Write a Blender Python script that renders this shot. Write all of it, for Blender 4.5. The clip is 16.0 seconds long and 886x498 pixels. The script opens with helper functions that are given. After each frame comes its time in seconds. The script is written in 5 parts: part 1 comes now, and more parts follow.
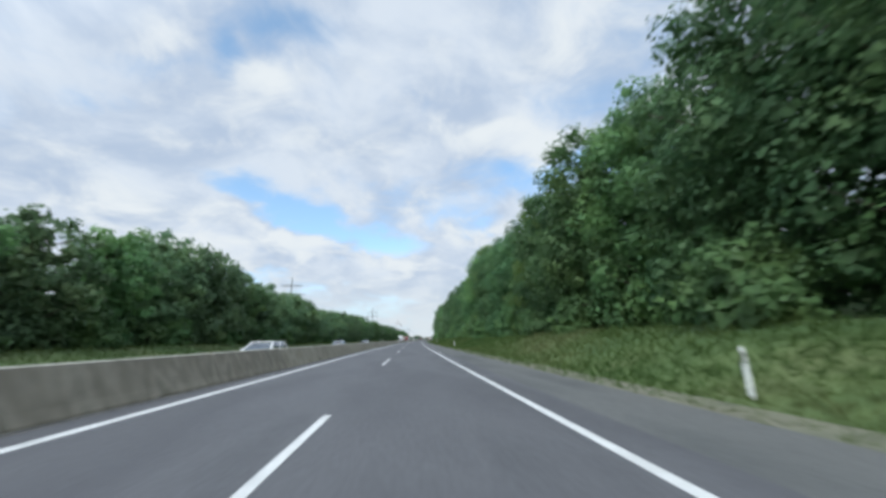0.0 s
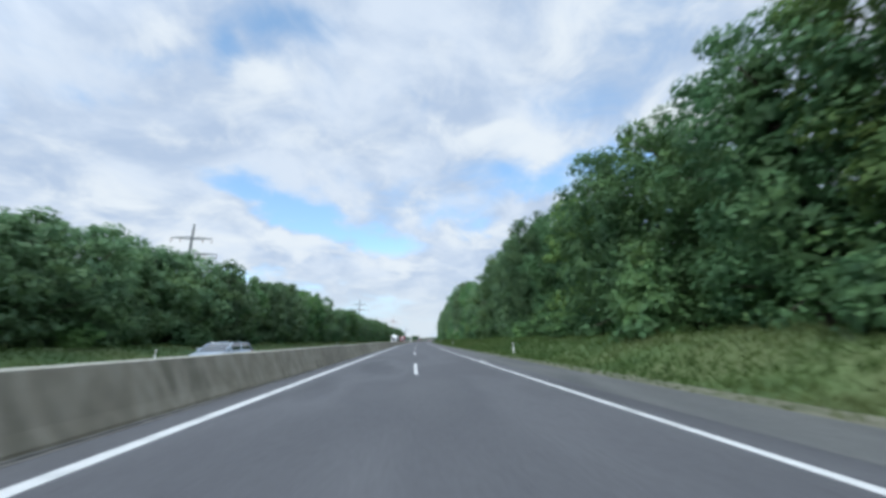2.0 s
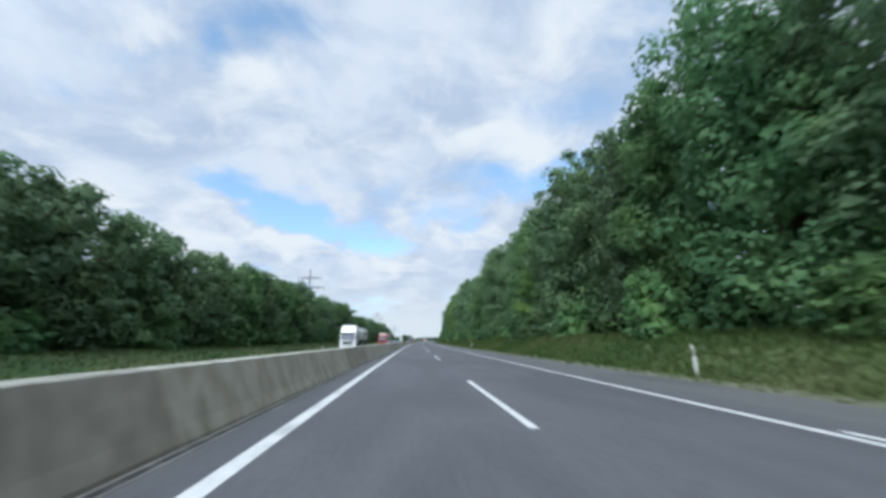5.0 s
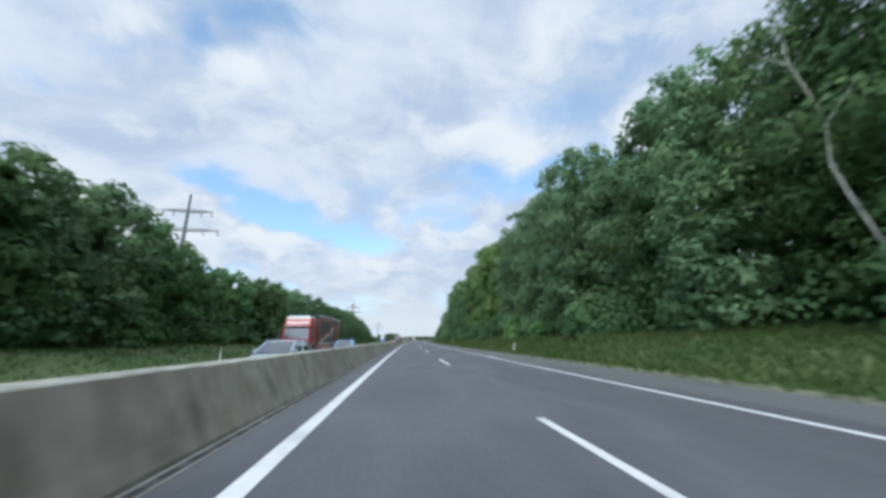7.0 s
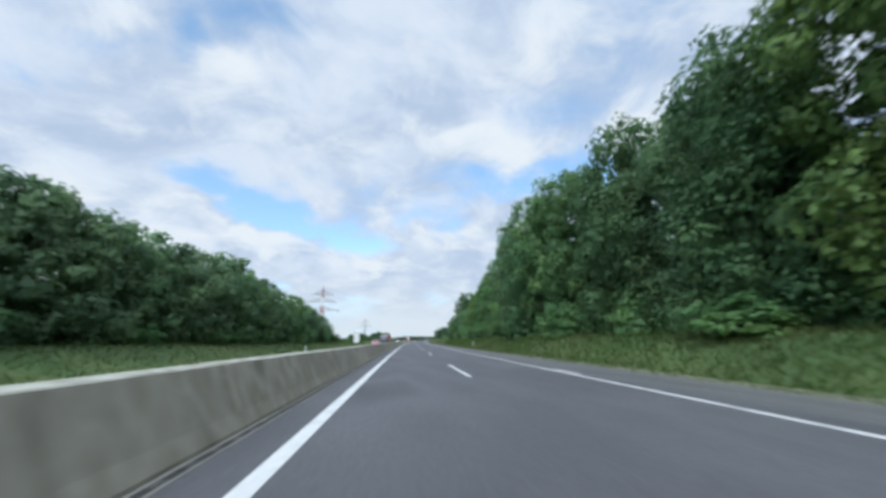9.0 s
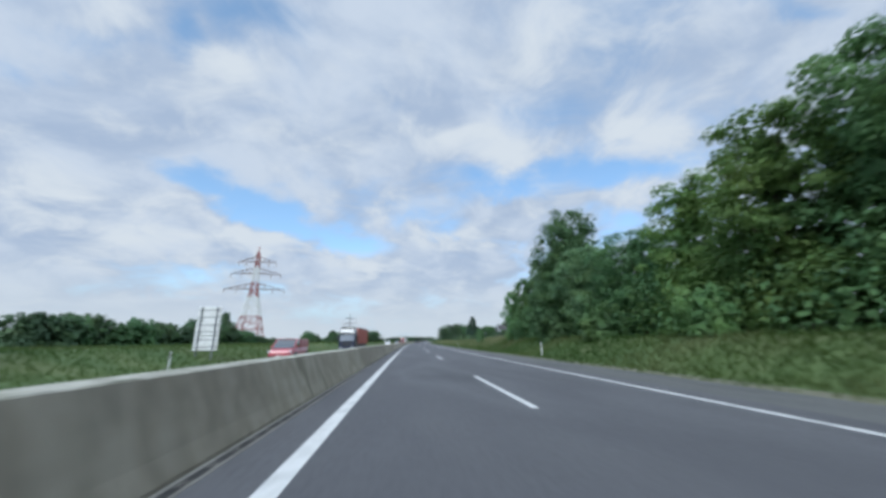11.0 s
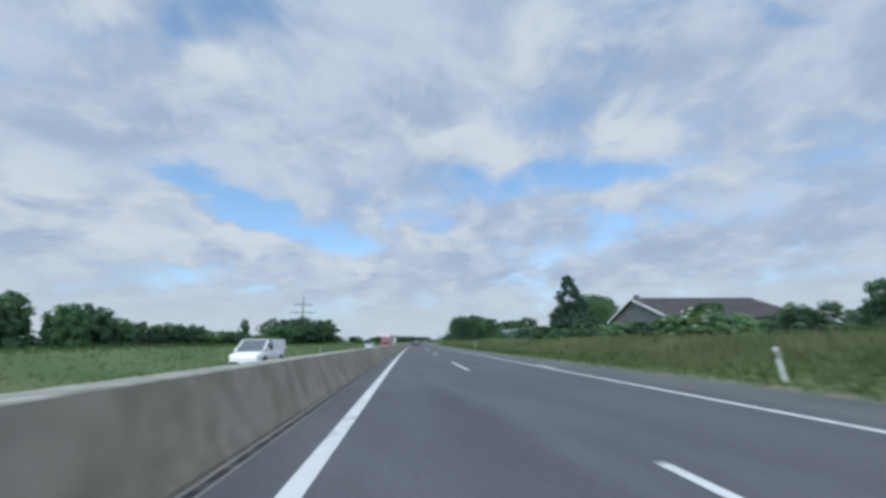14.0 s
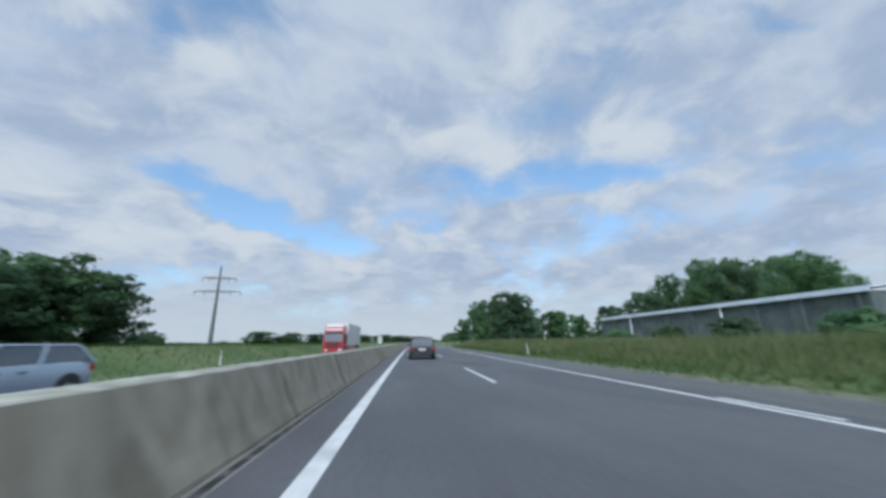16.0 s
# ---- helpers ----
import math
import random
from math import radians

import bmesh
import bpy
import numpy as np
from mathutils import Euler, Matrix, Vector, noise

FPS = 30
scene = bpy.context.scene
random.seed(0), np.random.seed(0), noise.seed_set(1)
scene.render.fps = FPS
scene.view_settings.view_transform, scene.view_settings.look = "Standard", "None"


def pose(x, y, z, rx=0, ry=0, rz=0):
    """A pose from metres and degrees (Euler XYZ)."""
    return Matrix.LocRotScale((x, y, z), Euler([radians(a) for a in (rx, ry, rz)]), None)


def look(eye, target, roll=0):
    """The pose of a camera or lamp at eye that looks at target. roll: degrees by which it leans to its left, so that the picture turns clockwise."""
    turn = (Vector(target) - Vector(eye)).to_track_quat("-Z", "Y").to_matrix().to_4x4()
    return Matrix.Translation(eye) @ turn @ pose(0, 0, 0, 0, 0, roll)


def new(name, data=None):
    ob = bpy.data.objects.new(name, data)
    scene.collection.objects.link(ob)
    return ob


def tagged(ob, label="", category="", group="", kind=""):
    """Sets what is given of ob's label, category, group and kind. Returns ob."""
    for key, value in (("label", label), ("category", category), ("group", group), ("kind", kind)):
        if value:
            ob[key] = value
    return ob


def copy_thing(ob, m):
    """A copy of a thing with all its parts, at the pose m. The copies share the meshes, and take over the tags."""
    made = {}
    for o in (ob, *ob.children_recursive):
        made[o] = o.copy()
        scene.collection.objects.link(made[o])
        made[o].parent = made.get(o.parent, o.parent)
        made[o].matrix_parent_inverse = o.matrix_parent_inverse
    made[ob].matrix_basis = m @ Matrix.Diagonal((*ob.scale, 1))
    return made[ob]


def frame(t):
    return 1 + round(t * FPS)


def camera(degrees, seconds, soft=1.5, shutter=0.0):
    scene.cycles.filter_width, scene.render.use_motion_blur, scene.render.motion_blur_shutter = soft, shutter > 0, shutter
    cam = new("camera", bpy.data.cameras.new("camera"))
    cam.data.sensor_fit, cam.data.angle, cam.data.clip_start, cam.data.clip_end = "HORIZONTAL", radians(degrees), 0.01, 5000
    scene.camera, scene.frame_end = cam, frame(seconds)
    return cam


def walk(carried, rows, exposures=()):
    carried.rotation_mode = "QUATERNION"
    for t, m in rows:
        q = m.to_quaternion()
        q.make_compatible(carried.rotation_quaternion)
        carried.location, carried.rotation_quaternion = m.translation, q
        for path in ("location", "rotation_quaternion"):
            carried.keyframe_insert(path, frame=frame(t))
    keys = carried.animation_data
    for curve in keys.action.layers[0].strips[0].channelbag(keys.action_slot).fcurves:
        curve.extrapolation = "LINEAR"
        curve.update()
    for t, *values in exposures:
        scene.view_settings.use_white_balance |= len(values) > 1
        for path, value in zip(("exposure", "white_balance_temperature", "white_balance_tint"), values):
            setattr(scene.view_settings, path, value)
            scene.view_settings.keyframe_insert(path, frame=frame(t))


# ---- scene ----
# ---------------------------------------------------------------- camera
# The road bends gently to the right: s metres along it, l metres to the right of the lane dashes.
BEND = 4500.0


def spot(s, l, z=0.0):
    a = s / BEND
    return Vector((BEND - (BEND - l) * math.cos(a), (BEND - l) * math.sin(a), z))


def heading(s):
    return -math.degrees(s / BEND)


cam = camera(103.0, 16.0, soft=3.4, shutter=0.14)
EYE = 1.20
# seconds, metres along the road, metres beside the dashes, turn, tilt, lean
DRIVE = [
    (0.0, 0.00, 1.36, -5.49, 14.31, 1.10),
    (0.5, 19.28, 0.97, -5.36, 14.35, 0.92),
    (1.0, 38.58, 0.58, -5.22, 14.38, 0.73),
    (1.5, 57.74, 0.21, -5.09, 14.42, 0.57),
    (2.0, 77.07, -0.14, -4.97, 14.45, 0.50),
    (2.5, 96.42, -0.47, -4.84, 14.49, 0.52),
    (3.0, 115.77, -0.78, -4.70, 14.53, 0.56),
    (3.5, 135.14, -1.07, -4.59, 14.57, 0.60),
    (4.0, 154.51, -1.30, -4.55, 14.58, 0.62),
    (4.5, 173.88, -1.51, -4.69, 14.56, 0.62),
    (5.0, 193.25, -1.71, -5.03, 14.52, 0.61),
    (5.5, 212.63, -1.89, -5.44, 14.46, 0.61),
    (6.0, 232.00, -2.02, -5.81, 14.42, 0.60),
    (6.5, 251.38, -2.08, -6.00, 14.40, 0.60),
    (7.0, 270.75, -2.10, -6.06, 14.40, 0.60),
    (7.5, 290.13, -2.11, -6.11, 14.41, 0.61),
    (8.0, 309.50, -2.12, -6.14, 14.43, 0.61),
    (8.5, 328.88, -2.13, -6.15, 14.44, 0.62),
    (9.0, 348.25, -2.16, -6.13, 14.46, 0.62),
    (9.5, 367.63, -2.19, -6.07, 14.49, 0.63),
    (10.0, 387.00, -2.24, -5.98, 14.53, 0.63),
    (10.5, 406.38, -2.29, -5.88, 14.57, 0.63),
    (11.0, 425.75, -2.34, -5.79, 14.61, 0.63),
    (11.5, 445.13, -2.38, -5.70, 14.64, 0.64),
    (12.0, 464.50, -2.42, -5.65, 14.66, 0.64),
    (12.5, 483.88, -2.44, -5.62, 14.67, 0.65),
    (13.0, 503.25, -2.47, -5.59, 14.68, 0.66),
    (13.5, 523.03, -2.49, -5.57, 14.69, 0.68),
    (14.0, 542.80, -2.52, -5.55, 14.70, 0.71),
    (14.5, 562.28, -2.54, -5.53, 14.71, 0.73),
    (15.0, 581.45, -2.56, -5.51, 14.72, 0.75),
    (15.5, 600.48, -2.56, -5.51, 14.72, 0.75),
    (16.0, 619.50, -2.56, -5.51, 14.72, 0.75),
]
PATH = []
for t, s, l, turn, tilt, lean in DRIVE:
    e = spot(s, l, EYE)
    PATH.append((t, pose(e.x, e.y, e.z, 90 + tilt, 0, turn + heading(s)) @ pose(0, 0, 0, 0, 0, -lean)))
walk(cam, PATH, [(0.0, -0.05, 6050, 3), (2.0, -0.03, 5850, 3), (9.2, -0.03, 5850, 3), (11.6, -0.34, 5720, 3), (16.0, -0.42, 5700, 3)])

# ---------------------------------------------------------------- world and sun
SUN_ELEV, SUN_AZ = 42.0, -153.0


def build_sky():
    world = bpy.data.worlds.new("sky")
    scene.world = world
    world.use_nodes = True
    nt = world.node_tree
    nt.nodes.clear()
    n, lk = nt.nodes.new, nt.links.new

    def math_node(op, a, b=None, c=None, clamp=False):
        m = n("ShaderNodeMath")
        m.operation, m.use_clamp = op, clamp
        for i, v in enumerate((a, b, c)):
            if v is None:
                continue
            if isinstance(v, (int, float)):
                m.inputs[i].default_value = v
            else:
                lk(v, m.inputs[i])
        return m.outputs[0]

    def smooth(v, lo, hi):
        m = n("ShaderNodeMapRange")
        m.interpolation_type = "SMOOTHSTEP"
        lk(v, m.inputs["Value"])
        m.inputs["From Min"].default_value, m.inputs["From Max"].default_value = lo, hi
        return m.outputs["Result"]

    def blend(f, a, b):
        m = n("ShaderNodeMix")
        m.data_type = "RGBA"
        if isinstance(f, (int, float)):
            m.inputs["Factor"].default_value = f
        else:
            lk(f, m.inputs["Factor"])
        for v, k in ((a, "A"), (b, "B")):
            i = [s for s in m.inputs if s.name == k and s.type == "RGBA"][0]
            if isinstance(v, tuple):
                i.default_value = (*v, 1)
            else:
                lk(v, i)
        return [s for s in m.outputs if s.type == "RGBA"][0]

    sky = n("ShaderNodeTexSky")
    sky.sky_type, sky.sun_disc = "NISHITA", False
    sky.sun_elevation, sky.sun_rotation = radians(SUN_ELEV), radians(SUN_AZ)
    dim = n("ShaderNodeVectorMath")
    dim.operation = "SCALE"
    lk(sky.outputs[0], dim.inputs[0])
    dim.inputs["Scale"].default_value = 0.27
    tc = n("ShaderNodeTexCoord")
    sep = n("ShaderNodeSeparateXYZ")
    lk(tc.outputs["Generated"], sep.inputs[0])
    X, Y, Z = sep.outputs
    up = math_node("MAXIMUM", Z, 0.0)
    den = math_node("ADD", up, 0.30)
    px, py = math_node("DIVIDE", X, den), math_node("DIVIDE", Y, den)
    com = n("ShaderNodeCombineXYZ")
    lk(px, com.inputs[0]), lk(py, com.inputs[1])

    def fbm(scale, detail, rough, shift, warp=0.0):
        mp = n("ShaderNodeMapping")
        lk(com.outputs[0], mp.inputs[0])
        mp.inputs["Location"].default_value = shift
        t = n("ShaderNodeTexNoise")
        lk(mp.outputs[0], t.inputs["Vector"])
        t.inputs["Scale"].default_value, t.inputs["Detail"].default_value = scale, detail
        t.inputs["Roughness"].default_value, t.inputs["Distortion"].default_value = rough, warp
        return t.outputs["Fac"]

    big = fbm(1.5, 5, 0.48, (3.1, 1.7, 0.0), 0.15)
    fine = fbm(4.4, 9, 0.6, (7.0, 2.0, 4.0), 0.5)
    shade = fbm(3.0, 9, 0.58, (1.3, 8.2, 2.0), 0.4)
    cover = math_node("ADD", math_node("MULTIPLY", big, 0.62), math_node("MULTIPLY", fine, 0.38))

    # compass bearing and height above the horizon, in degrees
    bearing = n("ShaderNodeCombineXYZ")
    lk(math_node("MULTIPLY", math_node("ARCTAN2", X, Y), 57.2958), bearing.inputs[0])
    lk(math_node("MULTIPLY", math_node("ARCSINE", Z), 57.2958), bearing.inputs[1])
    # ragged edges for the gaps and banks
    rag = n("ShaderNodeTexNoise")
    lk(com.outputs[0], rag.inputs["Vector"])
    rag.inputs["Scale"].default_value, rag.inputs["Detail"].default_value = 5.0, 8
    push = n("ShaderNodeVectorMath")
    push.operation = "MULTIPLY_ADD"
    lk(rag.outputs["Color"], push.inputs[0])
    push.inputs[1].default_value, push.inputs[2].default_value = (12.0, 8.0, 0.0), (-6.0, -4.0, 0.0)
    place = n("ShaderNodeVectorMath")
    lk(bearing.outputs[0], place.inputs[0]), lk(push.outputs[0], place.inputs[1])

    def patch(az, el, w, h, slope):
        mp = n("ShaderNodeMapping")
        mp.vector_type = "TEXTURE"
        lk(place.outputs[0], mp.inputs[0])
        mp.inputs["Location"].default_value, mp.inputs["Scale"].default_value = (az, el, 0), (w * 1.7, h * 1.7, 1)
        mp.inputs["Rotation"].default_value = (0, 0, radians(slope))
        far = n("ShaderNodeVectorMath")
        far.operation = "LENGTH"
        lk(mp.outputs[0], far.inputs[0])
        r = n("ShaderNodeMapRange")
        r.interpolation_type = "SMOOTHSTEP"
        lk(far.outputs["Value"], r.inputs["Value"])
        r.inputs["From Min"].default_value, r.inputs["From Max"].default_value = 1.0, 0.0
        return r.outputs["Result"]

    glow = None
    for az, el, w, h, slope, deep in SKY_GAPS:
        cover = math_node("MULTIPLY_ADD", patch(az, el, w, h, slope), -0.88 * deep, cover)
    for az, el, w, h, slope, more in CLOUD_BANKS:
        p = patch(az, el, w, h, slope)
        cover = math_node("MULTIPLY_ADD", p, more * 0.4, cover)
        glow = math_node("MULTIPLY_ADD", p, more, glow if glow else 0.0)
    mask = smooth(cover, 0.27, 0.50)
    white = blend(smooth(shade, 0.36, 0.66), (0.54, 0.60, 0.74), (0.78, 0.80, 0.88))
    white = blend(smooth(math_node("ADD", math_node("MULTIPLY", fine, 0.8), glow), 0.38, 0.66), white, (0.90, 0.885, 0.90))
    low = smooth(Z, 0.0, 0.22)
    air = blend(low, (0.66, 0.76, 0.86), blend(0.25, dim.outputs[0], (0.45, 0.67, 0.87)))
    sheet = blend(low, (0.80, 0.81, 0.84), white)
    bg = n("ShaderNodeBackground")
    lk(blend(mask, air, sheet), bg.inputs["Color"])
    # thin cloud round the sun, out of view, is brightened to fill shaded foliage
    az, el = radians(SUN_AZ), radians(SUN_ELEV)
    dot = n("ShaderNodeVectorMath")
    dot.operation = "DOT_PRODUCT"
    lk(tc.outputs["Generated"], dot.inputs[0])
    dot.inputs[1].default_value = (math.sin(az) * math.cos(el), math.cos(az) * math.cos(el), math.sin(el))
    lk(math_node("ADD", math_node("MULTIPLY", smooth(dot.outputs["Value"], 0.12, 0.95), 1.7), 1.0), bg.inputs["Strength"])
    out = n("ShaderNodeOutputWorld")
    lk(bg.outputs[0], out.inputs[0])


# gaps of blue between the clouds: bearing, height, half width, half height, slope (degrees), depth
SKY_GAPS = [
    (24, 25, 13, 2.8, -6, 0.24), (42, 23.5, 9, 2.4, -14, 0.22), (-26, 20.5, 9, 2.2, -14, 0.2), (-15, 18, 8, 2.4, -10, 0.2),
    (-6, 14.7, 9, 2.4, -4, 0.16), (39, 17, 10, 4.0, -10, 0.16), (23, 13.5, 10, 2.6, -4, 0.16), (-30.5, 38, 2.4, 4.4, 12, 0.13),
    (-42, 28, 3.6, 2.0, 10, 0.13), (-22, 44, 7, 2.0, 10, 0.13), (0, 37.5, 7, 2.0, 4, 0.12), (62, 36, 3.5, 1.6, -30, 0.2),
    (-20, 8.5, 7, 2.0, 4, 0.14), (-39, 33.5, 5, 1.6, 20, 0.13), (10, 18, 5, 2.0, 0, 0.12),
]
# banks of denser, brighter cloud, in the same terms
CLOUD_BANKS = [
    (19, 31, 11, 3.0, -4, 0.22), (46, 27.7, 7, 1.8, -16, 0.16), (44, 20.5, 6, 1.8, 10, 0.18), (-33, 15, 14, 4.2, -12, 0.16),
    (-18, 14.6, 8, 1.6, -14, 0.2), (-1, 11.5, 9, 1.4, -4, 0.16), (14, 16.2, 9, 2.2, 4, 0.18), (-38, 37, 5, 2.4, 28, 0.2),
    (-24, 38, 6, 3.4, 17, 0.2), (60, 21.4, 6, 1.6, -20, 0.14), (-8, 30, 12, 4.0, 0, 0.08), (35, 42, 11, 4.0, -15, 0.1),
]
build_sky()
sun = new("sun", bpy.data.lights.new("sun", "SUN"))
sun.data.energy, sun.data.angle, sun.data.color = 2.9, radians(20), (1.0, 0.96, 0.88)
a, e = radians(SUN_AZ), radians(SUN_ELEV)
sun.matrix_world = look((math.sin(a) * math.cos(e) * 100, math.cos(a) * math.cos(e) * 100, math.sin(e) * 100), (0, 0, 0))


# ---------------------------------------------------------------- materials
def surface(name, colours, scale=4.0, rough=0.8, bump=0.0, bump_scale=60.0, metal=0.0, fine=0.0, fine_scale=120.0,
            island=0.0, per_object=0.0, spec=0.4, stretch=(1, 1, 1), through_light=0.0, coat=0.0):
    """A material of two colours in a broad noise, with fine grain, relief and variation from piece to piece."""
    m = bpy.data.materials.new(name)
    m.use_nodes = True
    nt = m.node_tree
    n, lk = nt.nodes.new, nt.links.new
    b = nt.nodes["Principled BSDF"]
    out = nt.nodes["Material Output"]
    tc = n("ShaderNodeTexCoord")
    mp = n("ShaderNodeMapping")
    lk(tc.outputs["Object"], mp.inputs[0])
    mp.inputs["Scale"].default_value = stretch
    if per_object:
        who = n("ShaderNodeObjectInfo")
        far = n("ShaderNodeMath")
        far.operation = "MULTIPLY"
        far.inputs[1].default_value = 90.0
        lk(who.outputs["Random"], far.inputs[0])
        lk(far.outputs[0], mp.inputs["Location"])
    no = n("ShaderNodeTexNoise")
    lk(mp.outputs[0], no.inputs["Vector"])
    no.inputs["Scale"].default_value, no.inputs["Detail"].default_value = scale, 5
    ramp = n("ShaderNodeValToRGB")
    ramp.color_ramp.elements[0].position, ramp.color_ramp.elements[1].position = 0.32, 0.68
    ramp.color_ramp.elements[0].color, ramp.color_ramp.elements[-1].color = (*colours[0], 1), (*colours[-1], 1)
    for i, c in enumerate(colours[1:-1]):
        el = ramp.color_ramp.elements.new(0.32 + 0.36 * (i + 1) / (len(colours) - 1))
        el.color = (*c, 1)
    lk(no.outputs["Fac"], ramp.inputs[0])
    col = ramp.outputs[0]
    hsv = n("ShaderNodeHueSaturation")
    lk(col, hsv.inputs["Color"])
    col = hsv.outputs[0]
    value = None

    def plus(v, w):
        m2 = n("ShaderNodeMath")
        m2.operation = "ADD"
        lk(v, m2.inputs[0]), lk(w, m2.inputs[1])
        return m2.outputs[0]

    def spread(v, amount):
        r = n("ShaderNodeMapRange")
        lk(v, r.inputs[0])
        r.inputs["To Min"].default_value, r.inputs["To Max"].default_value = -amount, amount
        return r.outputs[0]

    if fine:
        gr = n("ShaderNodeTexNoise")
        lk(mp.outputs[0], gr.inputs["Vector"])
        gr.inputs["Scale"].default_value, gr.inputs["Detail"].default_value = fine_scale, 3
        value = spread(gr.outputs["Fac"], fine)
    if island:
        ge = n("ShaderNodeNewGeometry")
        v = spread(ge.outputs["Random Per Island"], island)
        value = plus(value, v) if value else v
    if per_object:
        oi = n("ShaderNodeObjectInfo")
        v = spread(oi.outputs["Random"], per_object)
        value = plus(value, v) if value else v
        hu = n("ShaderNodeMapRange")
        lk(oi.outputs["Random"], hu.inputs[0])
        hu.inputs["To Min"].default_value, hu.inputs["To Max"].default_value = 0.5 - per_object * 0.025, 0.5 + per_object * 0.04
        lk(hu.outputs[0], hsv.inputs["Hue"])
    if value:
        one = n("ShaderNodeMath")
        one.operation = "ADD"
        one.inputs[1].default_value = 1.0
        lk(value, one.inputs[0])
        lk(one.outputs[0], hsv.inputs["Value"])
    lk(col, b.inputs["Base Color"])
    b.inputs["Roughness"].default_value, b.inputs["Metallic"].default_value = rough, metal
    b.inputs["Specular IOR Level"].default_value = spec
    b.inputs["Coat Weight"].default_value = coat
    if bump:
        bn = n("ShaderNodeTexNoise")
        lk(mp.outputs[0], bn.inputs["Vector"])
        bn.inputs["Scale"].default_value, bn.inputs["Detail"].default_value = bump_scale, 4
        bu = n("ShaderNodeBump")
        bu.inputs["Strength"].default_value, bu.inputs["Distance"].default_value = bump, 0.02
        lk(bn.outputs["Fac"], bu.inputs["Height"])
        lk(bu.outputs[0], b.inputs["Normal"])
    if through_light:
        tr = n("ShaderNodeBsdfTranslucent")
        lk(col, tr.inputs["Color"])
        mx = n("ShaderNodeMixShader")
        mx.inputs[0].default_value = through_light
        lk(b.outputs[0], mx.inputs[1]), lk(tr.outputs[0], mx.inputs[2])
        lk(mx.outputs[0], out.inputs["Surface"])
    return m


ASPHALT = surface("asphalt", [(0.060, 0.061, 0.067), (0.092, 0.092, 0.099), (0.072, 0.072, 0.079), (0.085, 0.085, 0.091)], 0.3, 0.82, 0.3, 90, fine=0.28, fine_scale=16, stretch=(1, 0.3, 1))
SHOULDER = surface("shoulder_asphalt", [(0.070, 0.073, 0.073), (0.105, 0.106, 0.103), (0.084, 0.086, 0.085)], 0.5, 0.9, 0.3, 90, fine=0.28, fine_scale=14, stretch=(1, 0.3, 1))
PAINT = surface("road_paint", [(0.38, 0.385, 0.38), (0.56, 0.56, 0.55), (0.47, 0.47, 0.46)], 1.5, 0.7, 0.2, 60, fine=0.22, fine_scale=11)
CONCRETE = surface("barrier_concrete", [(0.165, 0.153, 0.115), (0.30, 0.278, 0.222), (0.215, 0.196, 0.15), (0.285, 0.265, 0.212)], 1.5, 0.9, 0.4, 40, fine=0.3, fine_scale=8, per_object=0.15, stretch=(0.5, 0.9, 0.35))
CAP = surface("barrier_crown", [(0.15, 0.15, 0.115), (0.38, 0.37, 0.32), (0.21, 0.21, 0.165), (0.36, 0.35, 0.31)], 2.2, 0.9, 0.4, 40, fine=0.5, fine_scale=7, per_object=0.15)
EARTH = surface("grass_ground", [(0.052, 0.094, 0.029), (0.078, 0.116, 0.037), (0.110, 0.130, 0.052)], 0.22, 0.95, 0.5, 10, fine=0.2, fine_scale=4)
GRASS = surface("grass_blades", [(0.058, 0.106, 0.030), (0.088, 0.131, 0.040), (0.142, 0.158, 0.070)], 0.14, 0.8, island=0.08, through_light=0.6, spec=0.15)
# first four leaf colours are raised to lift foliage that stays dark in shade
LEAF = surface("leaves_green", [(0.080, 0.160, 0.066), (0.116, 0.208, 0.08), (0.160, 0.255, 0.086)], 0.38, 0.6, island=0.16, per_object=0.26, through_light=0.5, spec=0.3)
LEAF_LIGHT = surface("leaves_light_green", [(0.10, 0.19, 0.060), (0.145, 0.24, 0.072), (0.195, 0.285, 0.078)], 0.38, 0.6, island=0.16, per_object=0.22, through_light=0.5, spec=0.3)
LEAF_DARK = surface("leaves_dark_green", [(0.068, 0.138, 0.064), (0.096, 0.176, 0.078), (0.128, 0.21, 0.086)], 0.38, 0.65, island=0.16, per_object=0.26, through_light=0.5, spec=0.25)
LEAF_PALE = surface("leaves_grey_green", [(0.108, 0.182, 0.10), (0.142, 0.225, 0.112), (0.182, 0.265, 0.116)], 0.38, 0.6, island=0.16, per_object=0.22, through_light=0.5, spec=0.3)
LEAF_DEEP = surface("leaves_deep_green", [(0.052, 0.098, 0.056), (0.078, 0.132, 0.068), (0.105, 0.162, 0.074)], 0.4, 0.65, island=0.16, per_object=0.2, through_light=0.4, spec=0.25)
NEEDLE = surface("needles", [(0.034, 0.066, 0.046), (0.056, 0.09, 0.058)], 1.0, 0.7, island=0.35, per_object=0.15, through_light=0.2, spec=0.2)
BARK = surface("bark", [(0.06, 0.05, 0.04), (0.12, 0.10, 0.08)], 6, 0.9, 0.7, 20, fine=0.25, fine_scale=30, stretch=(1, 1, 0.25))
PALE_BARK = surface("pale_bark", [(0.30, 0.29, 0.26), (0.45, 0.44, 0.40)], 5, 0.85, 0.5, 20, fine=0.25, fine_scale=20)


# ---------------------------------------------------------------- mesh helpers
def part(name, bm, material, parent=None, label="", kind=""):
    me = bpy.data.meshes.new(name)
    bm.to_mesh(me)
    bm.free()
    return hang(name, me, material, parent, label, kind)


